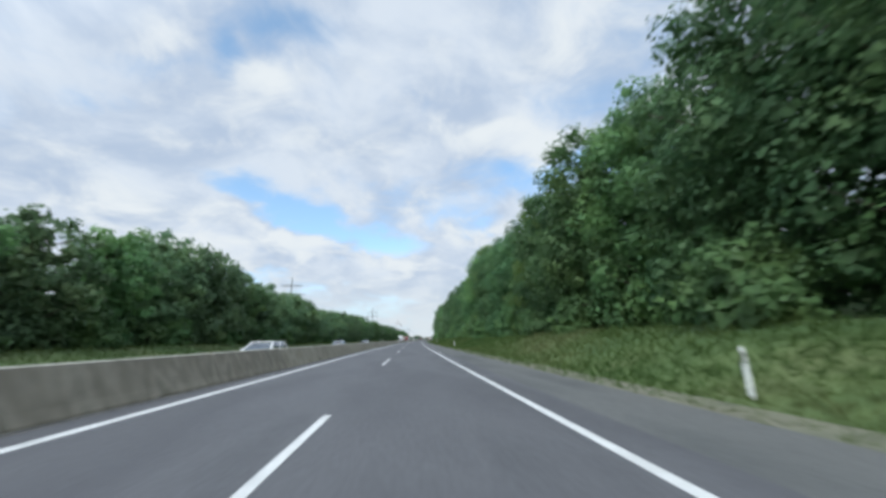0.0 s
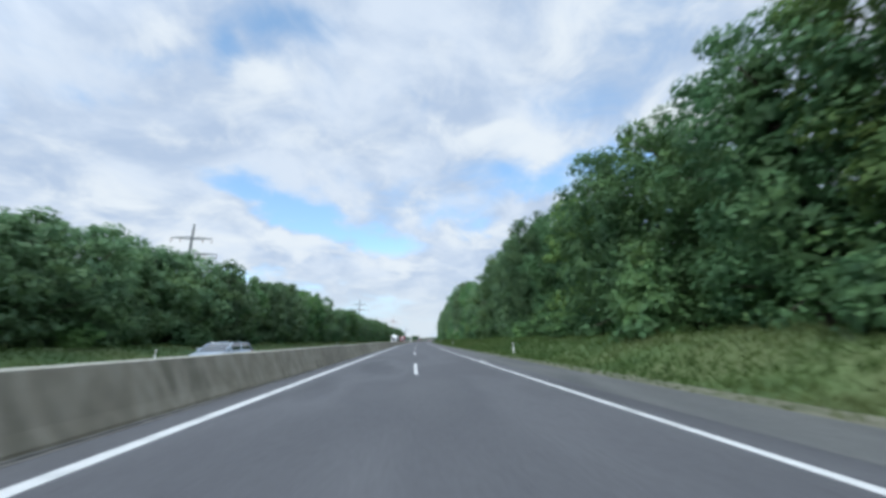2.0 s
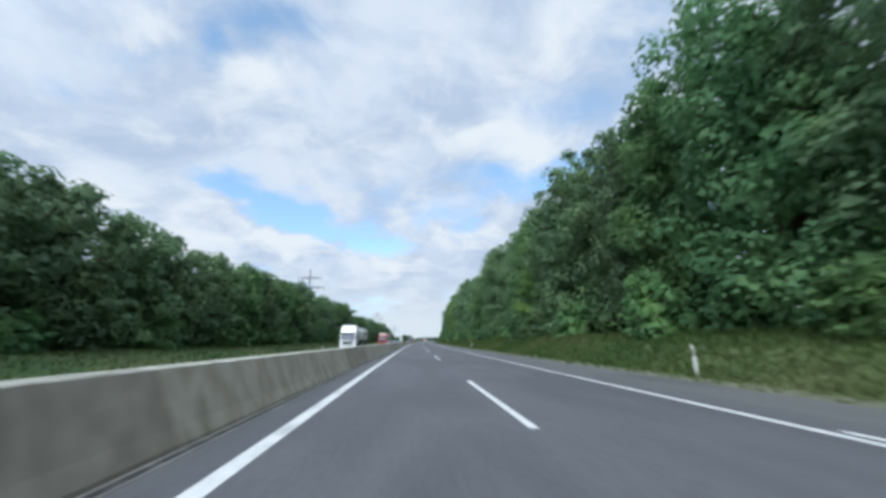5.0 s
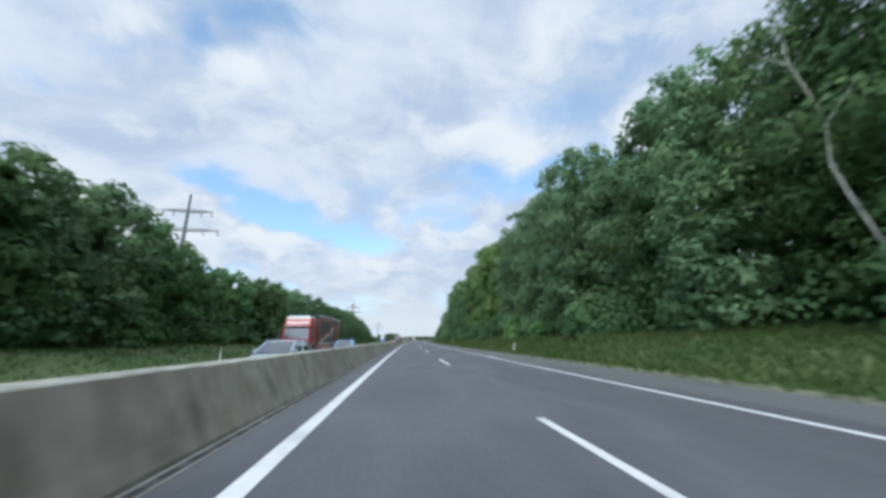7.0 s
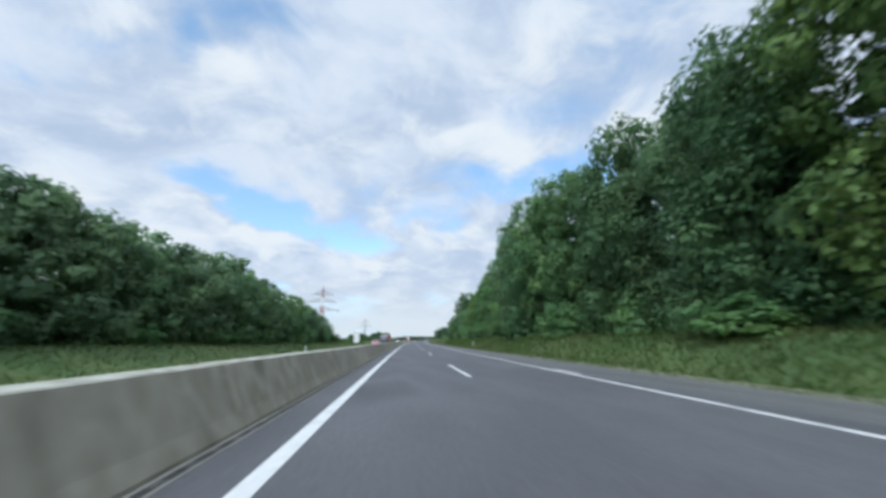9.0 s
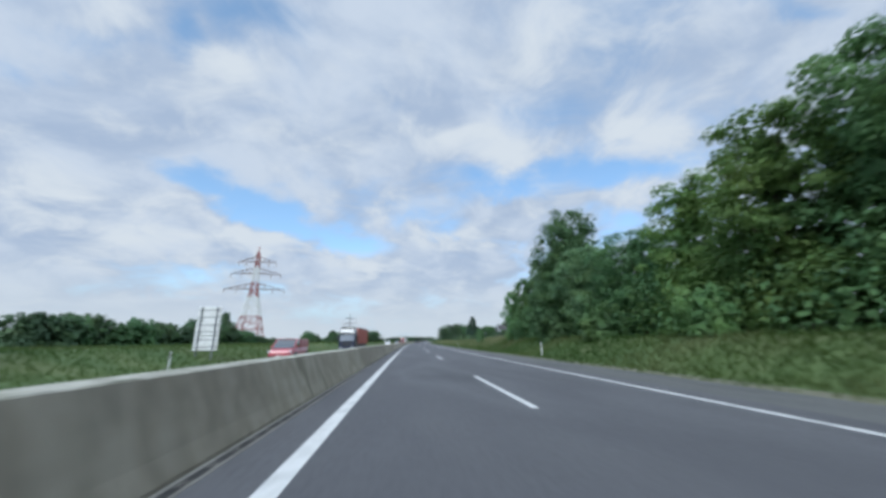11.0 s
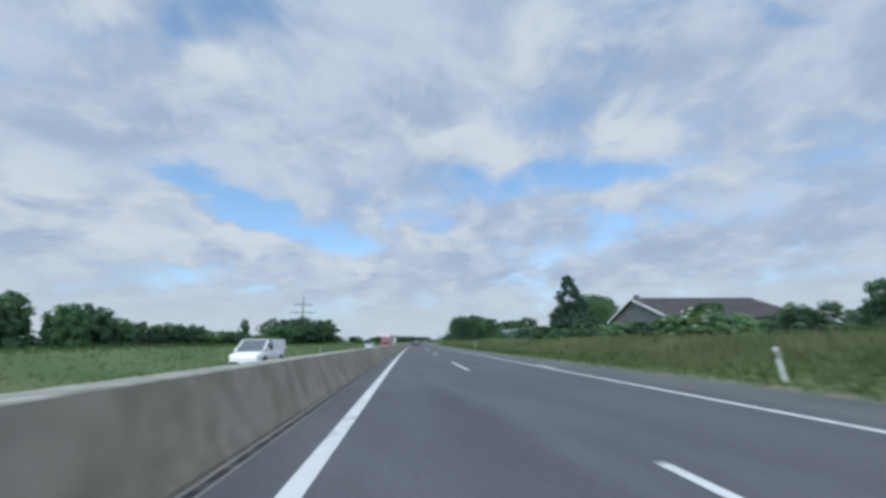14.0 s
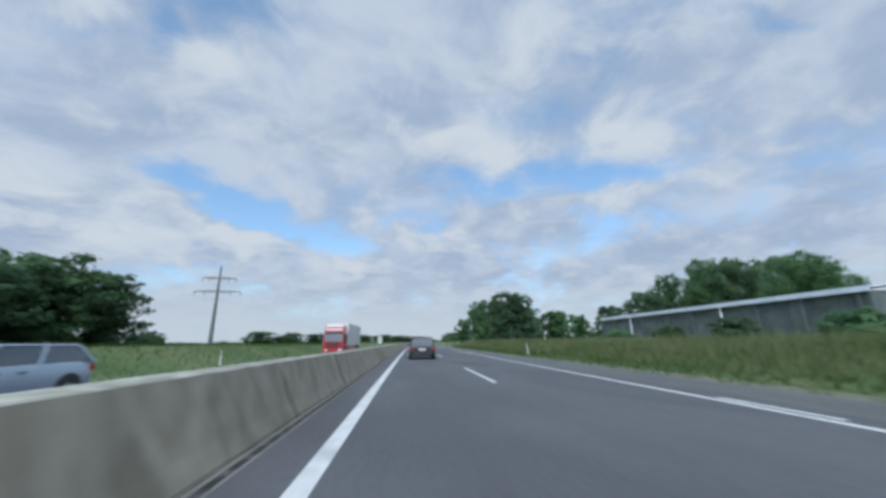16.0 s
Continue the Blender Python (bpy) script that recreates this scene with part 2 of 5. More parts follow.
def hang(name, me, material, parent=None, label="", kind=""):
    for mat in material if isinstance(material, (list, tuple)) else [material]:
        if mat and mat.name not in [x.name for x in me.materials if x]:
            me.materials.append(mat)
    ob = new(name, me)
    if parent:
        ob.parent = parent
    return tagged(ob, label, kind=kind)


def mesh(name, verts, faces):
    me = bpy.data.meshes.new(name)
    me.from_pydata([tuple(v) for v in verts], [], [tuple(f) for f in faces])
    me.update()
    return me


def box(bm, x0, x1, y0, y1, z0, z1, bevel=0.0):
    r = bmesh.ops.create_cube(bm, size=1.0)
    vs = r["verts"]
    bmesh.ops.scale(bm, vec=(x1 - x0, y1 - y0, z1 - z0), verts=vs)
    bmesh.ops.translate(bm, vec=((x0 + x1) / 2, (y0 + y1) / 2, (z0 + z1) / 2), verts=vs)
    if bevel:
        es = list({ed for v in vs for ed in v.link_edges})
        bmesh.ops.bevel(bm, geom=es, offset=bevel, segments=2, affect="EDGES", clamp_overlap=True)


def rod(bm, p, q, r0, r1=None, sides=8):
    """A tapered round bar from p to q."""
    p, q = Vector(p), Vector(q)
    r1 = r0 if r1 is None else r1
    d = q - p
    m = Matrix.Translation((p + q) / 2) @ d.to_track_quat("Z", "Y").to_matrix().to_4x4()
    bmesh.ops.create_cone(bm, cap_ends=True, segments=sides, radius1=r0, radius2=r1, depth=d.length, matrix=m)


def base(name, s, l, z=0.0, turn=0.0, label="", category="", group=""):
    ob = new(name)
    q = spot(s, l, z)
    ob.matrix_basis = pose(q.x, q.y, q.z, 0, 0, heading(s) + turn)
    return tagged(ob, label, category, group)


def at(s, l, z=0.0, turn=0.0):
    q = spot(s, l, z)
    return pose(q.x, q.y, q.z, 0, 0, heading(s) + turn)


def ribbon(name, l0, l1, s0, s1, z, material, thick=0.0, step=6.0):
    """A strip along the road between two offsets, with a thickness."""
    k = max(1, round((s1 - s0) / step))
    vs, fs = [], []
    for i in range(k + 1):
        s = s0 + (s1 - s0) * i / k
        for l in (l0, l1):
            vs.append(spot(s, l, z))
        for l in (l0, l1):
            vs.append(spot(s, l, z - thick))
    for i in range(k):
        a, b = 4 * i, 4 * i + 4
        fs.append((a, a + 1, b + 1, b))
        if thick:
            fs += [(a + 2, a, b, b + 2), (a + 1, a + 3, b + 3, b + 1)]
    if thick:
        e = 4 * k
        fs += [(0, 2, 3, 1), (e, e + 1, e + 3, e + 2)]
    return mesh(name, vs, fs)


# ---------------------------------------------------------------- ground, roads and markings
def smoothstep(a, b, x):
    t = min(1.0, max(0.0, (x - a) / (b - a)))
    return t * t * (3 - 2 * t)


OPPOSITE = -0.22


def land(s, l):
    """Height of the ground: verges that rise to a low bank on either side."""
    wob = noise.noise((s * 0.03, l * 0.08, 0.0)) * 0.35
    if l > 6:
        h = 1.45 if s < 480 else 1.45 - 0.55 * smoothstep(480, 520, s)
        rise = smoothstep(7.5, 13.0, l)
        # unseen rise added behind the trees, to shut out sky between them
        back = smoothstep(18, 30, l) * 2.2 * (1 - smoothstep(430, 478, s)) * (1 - smoothstep(60, 160, l))
        return -0.03 - 0.05 * smoothstep(6.3, 7.2, l) + rise * (h + wob) + back
    if l < -14.2:
        # the same added rise behind the wood of the oncoming side
        back = (1 - smoothstep(-36, -25, l)) * 2.0 * (1 - smoothstep(400, 445, s)) * smoothstep(-160, -60, l)
        return back + OPPOSITE - 0.03 + (1 - smoothstep(-21.0, -14.8, l)) * (1.0 - OPPOSITE + wob)
    return OPPOSITE - 0.15 if l < -5 else -0.12


def build_ground():
    ls = [-4000, -2200, -1200, -600, -300, -160, -90, -60, -42, -32, -27, -24, -22, -20.5, -19, -17.5, -16.4, -15.0, -14.2,
          -12, -9, -6, -5.2, -4.9, -2, 1, 4, 6.0, 6.5, 7.2, 8.2, 9.4, 10.6, 11.8, 13, 14.5, 17, 21, 27, 36, 50, 75, 120, 220, 420, 900, 1800, 4000]
    ss = [-3000, -1200, -500, -220, -110, -60] + [i * 6.0 - 30 for i in range(145)] + [900, 980, 1100, 1300, 1700, 2300, 3000, 4000]
    vs = [spot(s, l, land(s, l)) for s in ss for l in ls]
    k = len(ls)
    fs = [(i * k + j, i * k + j + 1, (i + 1) * k + j + 1, (i + 1) * k + j) for i in range(len(ss) - 1) for j in range(k - 1)]
    me = mesh("ground", vs, fs)
    for p in me.polygons:
        p.use_smooth = True
    tagged(hang("ground", me, EARTH, None, "grassy ground with low banks beside the motorway"), category="ground", kind="structure")


S0, S1 = -60.0, 1500.0
build_ground()
tagged(hang("road", ribbon("road", -4.9, 4.35, S0, S1, 0.0, ASPHALT, 0.2), ASPHALT, None, "worn grey asphalt carriageway with two lanes"), category="road", kind="structure")
tagged(hang("road_shoulder", ribbon("road_shoulder", 4.35, 6.15, S0, S1, 0.0, SHOULDER, 0.2), SHOULDER, None, "grey asphalt hard shoulder beside the lanes"), category="road", kind="structure")
DRY = surface("dry_verge", [(0.10, 0.105, 0.07), (0.15, 0.15, 0.105), (0.13, 0.125, 0.09)], 0.9, 0.95, 0.5, 25, fine=0.35, fine_scale=9)
tagged(hang("verge_strip", ribbon("verge_strip", 6.15, 7.1, S0, 900, -0.012, DRY, 0.12), DRY, None, "strip of dry thin grass and grit along the shoulder"), category="verge", kind="structure")
tagged(hang("road_opposite", ribbon("road_opposite", -14.3, -4.9, S0, S1, OPPOSITE, ASPHALT, 0.14), ASPHALT, None, "grey asphalt carriageway of the oncoming traffic"), category="road", kind="structure")


def build_markings():
    for name, l, w, z in (("edge_line", -3.47, 0.22, 0), ("edge_line", 3.6, 0.15, 0), ("edge_line", -6.3, 0.2, OPPOSITE), ("edge_line", -13.5, 0.2, OPPOSITE)):
        tagged(hang(name, ribbon(name, l - w / 2, l + w / 2, S0, S1, z + 0.006, PAINT, 0.005), PAINT, None,
                    "solid white painted line along the carriageway"), category="road marking", group="edge lines", kind="structure")
    bm = bmesh.new()
    box(bm, -0.065, 0.065, -3, 3, 0.001, 0.006)
    me = bpy.data.meshes.new("lane_dash")
    bm.to_mesh(me)
    bm.free()
    me.materials.append(PAINT)
    for l, ph, z in ((0.0, 3.5, 0), (-9.95, 11.0, OPPOSITE)):
        for k in range(-2, 56):
            ob = new("lane_dash", me)
            ob.matrix_basis = at(ph + 18 * k, l, z)
            tagged(ob, "white painted lane dash on the asphalt", "road marking", "lane dashes", "structure")
    bm = bmesh.new()
    box(bm, -0.06, 0.06, -1.1, 1.1, 0.001, 0.006)
    me = bpy.data.meshes.new("edge_mark")
    bm.to_mesh(me)
    bm.free()
    me.materials.append(PAINT)
    for k in range(0, 24):
        ob = new("edge_mark", me)
        ob.matrix_basis = at(31.7 + 33.0 * k, 3.87)
        tagged(ob, "short white painted mark beside the edge line", "road marking", "edge marks", "structure")


build_markings()


# ---------------------------------------------------------------- median barrier
DARK = surface("dark_slot", [(0.02, 0.02, 0.02), (0.035, 0.035, 0.035)], 5, 0.9)
GUTTER = surface("gutter_concrete", [(0.15, 0.145, 0.13), (0.23, 0.222, 0.20)], 1.5, 0.9, 0.3, 40, fine=0.25, fine_scale=20)
WHITE_PLASTIC = surface("white_plastic", [(0.72, 0.73, 0.72), (0.80, 0.80, 0.79)], 3, 0.5, fine=0.08, fine_scale=15)
BLACK_PLASTIC = surface("black_plastic", [(0.02, 0.02, 0.022), (0.04, 0.04, 0.042)], 4, 0.55, fine=0.1)


def barrier_mesh(length):
    side = [(0.60, 0.0), (0.595, 0.05), (0.50, 0.24), (0.235, 0.885), (0.215, 0.90)]
    prof = [(x, z) for x, z in side] + [(-x, z) for x, z in reversed(side)] + [(-0.61, OPPOSITE)]
    vs = [(x, y, z) for y in (-length / 2, length / 2) for x, z in prof]
    k = len(prof)
    fs = [(i, i + 1, k + i + 1, k + i) for i in range(k - 1)] + [tuple(range(k - 1, -1, -1)), tuple(range(k, 2 * k))]
    me = mesh("segment", vs, fs)
    me.materials.append(CONCRETE)
    me.materials.append(CAP)
    for p in me.polygons:
        if len(p.vertices) == 4 and all(me.vertices[v].co.z > 0.86 for v in p.vertices):
            p.material_index = 1
    return me


def build_barrier():
    wall = base("median_barrier", 0, -5.0, 0, 0, "weathered concrete safety barrier between the carriageways", "safety barrier")
    tagged(wall, kind="structure")
    inv = wall.matrix_basis.inverted()
    me = barrier_mesh(5.985)
    for k in range(-6, 125):
        ob = new("segment", me)
        ob.parent = wall
        s = 6 * k + 3
        ob.matrix_basis = inv @ at(s, -5.0 + random.uniform(-0.006, 0.006), random.uniform(-0.008, 0.004))
    vs, fs = [], []
    src = barrier_mesh(5.985)
    for k in range(125, 250):
        m = inv @ at(6 * k + 3, -5.0)
        o = len(vs)
        vs += [m @ v.co for v in src.vertices]
        fs += [tuple(o + i for i in p.vertices) for p in src.polygons]
    hang("segments_far", mesh("segments_far", vs, fs), CONCRETE, wall, kind="stuff")
    tagged(hang("gutter", ribbon("gutter", -4.395, -4.2, S0, 900, 0.006, GUTTER, 0.005), GUTTER, None, "concrete gutter strip at the foot of the barrier"), category="gutter", kind="structure")
    vs, fs = [], []
    for k in range(1500):
        s = -10 + k * 0.5
        o = len(vs)
        vs += [spot(s, -4.335, 0.0095), spot(s, -4.235, 0.0095), spot(s + 0.45, -4.235, 0.0095), spot(s + 0.45, -4.335, 0.0095)]
        fs.append((o, o + 1, o + 2, o + 3))
    tagged(hang("drain_slots", mesh("drain_slots", vs, fs), DARK, None, "dark drain slots in the gutter"), category="drain", kind="stuff")
    # small white reflectors on the face
    bm = bmesh.new()
    box(bm, -0.02, 0.02, -0.035, 0.035, 0, 0.34, 0.008)
    rm = bpy.data.meshes.new("barrier_reflector")
    bm.to_mesh(rm)
    bm.free()
    rm.materials.append(WHITE_PLASTIC)
    for k in range(0, 30):
        ob = new("barrier_reflector", rm)
        ob.matrix_basis = at(6.7 + 24.8 * k, -4.66, 0.42) @ pose(0, 0, 0, 0, -13, 0)
        tagged(ob, "white plastic reflector plate fixed to the concrete barrier", "reflector", "barrier reflectors")


build_barrier()


# ---------------------------------------------------------------- delineator posts
def delineator():
    post = base("delineator_post", 0, 0, 0, 0, "white plastic roadside post with a black band, standing in grass", "roadside post", "roadside posts")
    bm = bmesh.new()
    vs = []
    for z, w in ((-0.25, 0.038), (0.95, 0.03)):
        vs.append([bm.verts.new((x * w, y * w, z + (0.07 if (z > 0 and y > 0) else 0))) for x, y in ((-1, -1), (1, -1), (0.55, 1), (-0.55, 1))])
    bm.faces.new(vs[0][::-1]), bm.faces.new(vs[1])
    for i in range(4):
        bm.faces.new((vs[0][i], vs[0][(i + 1) % 4], vs[1][(i + 1) % 4], vs[1][i]))
    bmesh.ops.bevel(bm, geom=bm.edges[:], offset=0.006, segments=1, affect="EDGES")
    part("shaft", bm, WHITE_PLASTIC, post)
    bm = bmesh.new()
    box(bm, -0.035, 0.035, -0.035, 0.03, 0.68, 0.90, 0.008)
    part("band", bm, BLACK_PLASTIC, post, "black band")
    bm = bmesh.new()
    box(bm, -0.018, 0.018, -0.043, -0.03, 0.71, 0.87, 0.004)
    part("reflector", bm, WHITE_PLASTIC, post, "pale reflector")
    return post


first = delineator()
for k in range(0, 17):
    s = 6.7 + 49.6 * k
    m = at(s, 7.9, land(s, 7.9)) @ pose(0, 0, 0, random.uniform(-3, 3), random.uniform(-4, 4), 0)
    if k:
        copy_thing(first, m)
    else:
        first.matrix_basis = m
    s = 50.6 + 49.6 * k
    copy_thing(first, at(s, -15.4, land(s, -15.4), 180))


# ---------------------------------------------------------------- trees
def bend_normals(me, vectors):
    """Soft shading for leaves and blades: normals that follow the whole plant, not each flat piece."""
    vectors = vectors / np.linalg.norm(vectors, axis=1)[:, None]
    me.polygons.foreach_set("use_smooth", [True] * len(me.polygons))
    me.normals_split_custom_set_from_vertices(vectors.tolist())


def leaf_mesh(name, seed, blobs, count, size, core=0.05, hearts=()):
    """Many small leaf sprays on the shells of foliage clumps, with some broad ones in the dense inside. blobs: centre, radii."""
    rng = np.random.default_rng(seed)
    blobs = list(blobs) + list(hearts)
    c = np.array([b[0] for b in blobs])
    r = np.array([b[1] for b in blobs])
    w = r[:, 0] * r[:, 2]
    pick = rng.choice(len(blobs), count, p=w / w.sum())
    d = rng.normal(size=(count, 3))
    d[:, 2] = d[:, 2] * 0.9 + 0.15
    d /= np.linalg.norm(d, axis=1)[:, None]
    heart = pick >= len(blobs) - len(hearts)
    inner = (rng.random(count) < core) | heart
    reach = np.where(inner, rng.uniform(0.0, 0.45, count), 1.10 - np.abs(rng.normal(0, 0.2, count)))
    stray = rng.random(count) < 0.03
    reach = np.where(stray & ~inner, reach * rng.uniform(1.05, 1.25, count), reach)
    reach = np.where(heart, rng.uniform(0.3, 1.0, count), reach)
    p = c[pick] + d * r[pick] * reach[:, None]
    nrm = d * 0.9 + rng.normal(size=(count, 3)) * 0.38 + np.array((0, 0, 0.45))
    nrm /= np.linalg.norm(nrm, axis=1)[:, None]
    t = np.cross(nrm, rng.normal(size=(count, 3)))
    t /= np.linalg.norm(t, axis=1)[:, None]
    b = np.cross(nrm, t)
    ln = (size * rng.uniform(0.55, 1.35, count) * np.where(inner, 2.3, 1.0))[:, None]
    wd = ln * rng.uniform(0.35, 0.65, count)[:, None]
    skew = rng.uniform(-0.5, 0.5, count)[:, None]
    v = np.stack([p - t * ln * 0.5 + b * wd, p - t * ln * (0.5 - 0.3 * skew) - b * wd, p + t * ln * 0.6 + b * wd * skew], 1).reshape(-1, 3)
    f = np.arange(count * 3).reshape(-1, 3)
    me = bpy.data.meshes.new(name)
    me.from_pydata(v.tolist(), [], f.tolist())
    me.update()
    soft = d * 0.8 + nrm * 0.7 + np.array((0, 0, 0.35))
    bend_normals(me, np.repeat(soft, 3, axis=0))
    return me


def clumps(seed, height, radius, z0, count, lean=(0, 0), top=0.55):
    """Clumps of a broad crown: full below, rounded above, of uneven outline."""
    rnd = random.Random(seed)
    out = []
    for i in range(count):
        u = (i + rnd.random()) / count
        z = z0 + (height - z0) * u ** 0.85
        f = (z - z0) / (height - z0)
        env = radius * (0.80 + 0.35 * f if f < 0.35 else max(0.2, max(0.0, 1 - ((f - 0.35) / 0.70) ** 2.6) ** 0.5)) * rnd.uniform(0.72, 1.12)
        a = i * 2.4 + rnd.uniform(-0.7, 0.7)
        rr = env * rnd.uniform(0.5, 0.97)
        br = radius * rnd.uniform(0.15, 0.33) * (1.0 - 0.3 * f)
        out.append(((math.cos(a) * rr + lean[0] * f, math.sin(a) * rr + lean[1] * f, z - br * 0.3), (br, br, br * rnd.uniform(0.6, 0.9))))
    return out


def broad_tree(name, seed, height, radius, z0, blobs, leaves, size, material, label, trunk_r=0.22, bark=None, group=""):
    rnd = random.Random(seed + 99)
    tree = new(name)
    tagged(tree, label, "tree", group)
    cl = clumps(seed, height, radius, z0, blobs, (rnd.uniform(-0.8, 0.8), rnd.uniform(-0.8, 0.8)))
    bm = bmesh.new()
    pts = [Vector((0, 0, -0.6)), Vector((rnd.uniform(-0.2, 0.2), rnd.uniform(-0.2, 0.2), height * 0.22)),
           Vector((rnd.uniform(-0.4, 0.4), rnd.uniform(-0.4, 0.4), height * 0.5)), Vector((rnd.uniform(-0.6, 0.6), rnd.uniform(-0.6, 0.6), height * 0.86))]
    rad = [trunk_r * 1.25, trunk_r, trunk_r * 0.6, trunk_r * 0.15]
    for i in range(3):
        rod(bm, pts[i], pts[i + 1], rad[i], rad[i + 1], 7)
    for c, r in cl[:: max(1, len(cl) // 12)]:
        c = Vector(c)
        z = max(height * 0.12, c.z - r[0] * 1.6 - rnd.uniform(0.3, 1.2))
        f = z / height
        start = pts[1].lerp(pts[2], min(1, f)) if f > 0.2 else pts[0].lerp(pts[1], f / 0.2)
        rod(bm, Vector((start.x, start.y, z)), c, trunk_r * 0.35, trunk_r * 0.06, 5)
    part("trunk", bm, bark or BARK, tree)
    hearts = [((0, 0, z0 + (height - z0) * f), (radius * 0.42 * g, radius * 0.42 * g, height * 0.10)) for f, g in ((0.12, 1.0), (0.3, 1.15), (0.48, 1.1), (0.66, 0.9), (0.82, 0.5))] if height > 5 else [
        ((0, 0, height * f), (radius * g, radius * g, height * 0.2)) for f, g in ((0.15, 0.7), (0.42, 0.7), (0.68, 0.45))]
    me = leaf_mesh("crown", seed, cl, leaves, size, hearts=hearts)
    hang("crown", me, material, tree)
    return tree


def conifer(seed, height, radius, leaves):
    tree = new("conifer")
    tagged(tree, "tall dark conifer with ragged whorled branches", "tree")
    rnd = random.Random(seed)
    bm = bmesh.new()
    rod(bm, (0, 0, -0.5), (0.15, 0, height * 0.98), 0.24, 0.03, 7)
    cl = []
    for i in range(95):
        f = (i + 0.5) / 95
        z = 0.8 + (height - 0.9) * f
        a = i * 2.4 + rnd.uniform(-0.4, 0.4)
        rr = radius * (1 - f) ** 0.6 * min(1.0, 0.55 + 1.5 * f) * rnd.uniform(0.25, 1.08) + 0.15
        br = 0.40 + 0.5 * (1 - f) * rnd.uniform(0.5, 1.4)
        tip = Vector((math.cos(a) * rr, math.sin(a) * rr, z - rr * rnd.uniform(-0.1, 0.35)))
        rod(bm, (0, 0, z), tip, 0.05, 0.015, 5)
        cl.append((tuple(tip * 0.8 + Vector((0, 0, z * 0.2))), (br * 1.1, br * 1.1, br * rnd.uniform(0.6, 1.1))))
    part("trunk", bm, BARK, tree)
    hang("crown", leaf_mesh("crown", seed, cl, leaves, 0.27), NEEDLE, tree)
    return tree


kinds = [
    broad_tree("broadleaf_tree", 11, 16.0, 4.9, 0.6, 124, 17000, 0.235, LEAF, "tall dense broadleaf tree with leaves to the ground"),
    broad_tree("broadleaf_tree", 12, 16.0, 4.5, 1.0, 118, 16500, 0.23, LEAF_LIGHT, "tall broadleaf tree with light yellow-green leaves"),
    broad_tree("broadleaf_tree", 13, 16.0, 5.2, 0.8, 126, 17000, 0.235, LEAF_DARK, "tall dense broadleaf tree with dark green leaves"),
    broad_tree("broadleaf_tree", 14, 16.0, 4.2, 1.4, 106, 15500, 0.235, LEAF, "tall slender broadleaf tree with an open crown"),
    # leaf colour lightened to brighten the wood further along
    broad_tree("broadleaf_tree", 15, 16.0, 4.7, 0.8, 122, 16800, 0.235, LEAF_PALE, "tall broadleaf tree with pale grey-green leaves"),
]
# paler leaf colour lifts this row, whose near side gets little sun
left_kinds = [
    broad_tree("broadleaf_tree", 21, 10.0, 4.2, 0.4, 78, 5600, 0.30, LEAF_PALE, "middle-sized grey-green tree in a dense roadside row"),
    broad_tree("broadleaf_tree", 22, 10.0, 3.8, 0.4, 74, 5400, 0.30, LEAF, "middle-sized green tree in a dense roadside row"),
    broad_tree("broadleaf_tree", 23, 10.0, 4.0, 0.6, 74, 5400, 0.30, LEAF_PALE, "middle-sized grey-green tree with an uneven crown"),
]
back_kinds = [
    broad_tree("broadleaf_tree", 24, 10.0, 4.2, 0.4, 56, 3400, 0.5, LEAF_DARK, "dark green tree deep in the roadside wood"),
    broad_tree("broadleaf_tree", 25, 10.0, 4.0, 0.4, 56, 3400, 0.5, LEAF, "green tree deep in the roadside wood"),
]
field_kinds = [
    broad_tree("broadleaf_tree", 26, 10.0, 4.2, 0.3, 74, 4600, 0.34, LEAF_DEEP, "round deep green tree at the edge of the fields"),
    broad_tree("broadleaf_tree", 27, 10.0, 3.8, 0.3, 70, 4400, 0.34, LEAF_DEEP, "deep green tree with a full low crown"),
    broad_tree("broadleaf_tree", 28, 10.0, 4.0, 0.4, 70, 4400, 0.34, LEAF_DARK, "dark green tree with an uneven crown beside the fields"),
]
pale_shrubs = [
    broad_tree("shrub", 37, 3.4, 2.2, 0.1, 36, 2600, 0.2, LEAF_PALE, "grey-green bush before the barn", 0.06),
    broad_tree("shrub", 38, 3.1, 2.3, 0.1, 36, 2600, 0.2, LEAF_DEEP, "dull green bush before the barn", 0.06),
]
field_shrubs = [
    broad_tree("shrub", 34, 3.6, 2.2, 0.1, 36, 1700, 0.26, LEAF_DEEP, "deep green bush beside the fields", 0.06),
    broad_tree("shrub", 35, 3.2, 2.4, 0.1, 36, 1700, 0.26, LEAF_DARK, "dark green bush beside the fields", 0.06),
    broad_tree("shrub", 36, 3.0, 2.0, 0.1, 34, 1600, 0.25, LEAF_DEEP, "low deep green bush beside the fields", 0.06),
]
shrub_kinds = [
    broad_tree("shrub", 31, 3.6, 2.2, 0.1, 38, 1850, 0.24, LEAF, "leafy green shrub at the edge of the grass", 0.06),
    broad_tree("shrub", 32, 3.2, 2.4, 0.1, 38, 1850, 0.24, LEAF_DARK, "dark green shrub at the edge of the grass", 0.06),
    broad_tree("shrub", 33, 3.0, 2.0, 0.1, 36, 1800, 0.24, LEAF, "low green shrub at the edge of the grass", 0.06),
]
for k in kinds + left_kinds + back_kinds + field_kinds:
    tagged(k, category="tree")
for k in shrub_kinds + field_shrubs + pale_shrubs:
    tagged(k, category="shrub", group="roadside shrubs")
used = set()


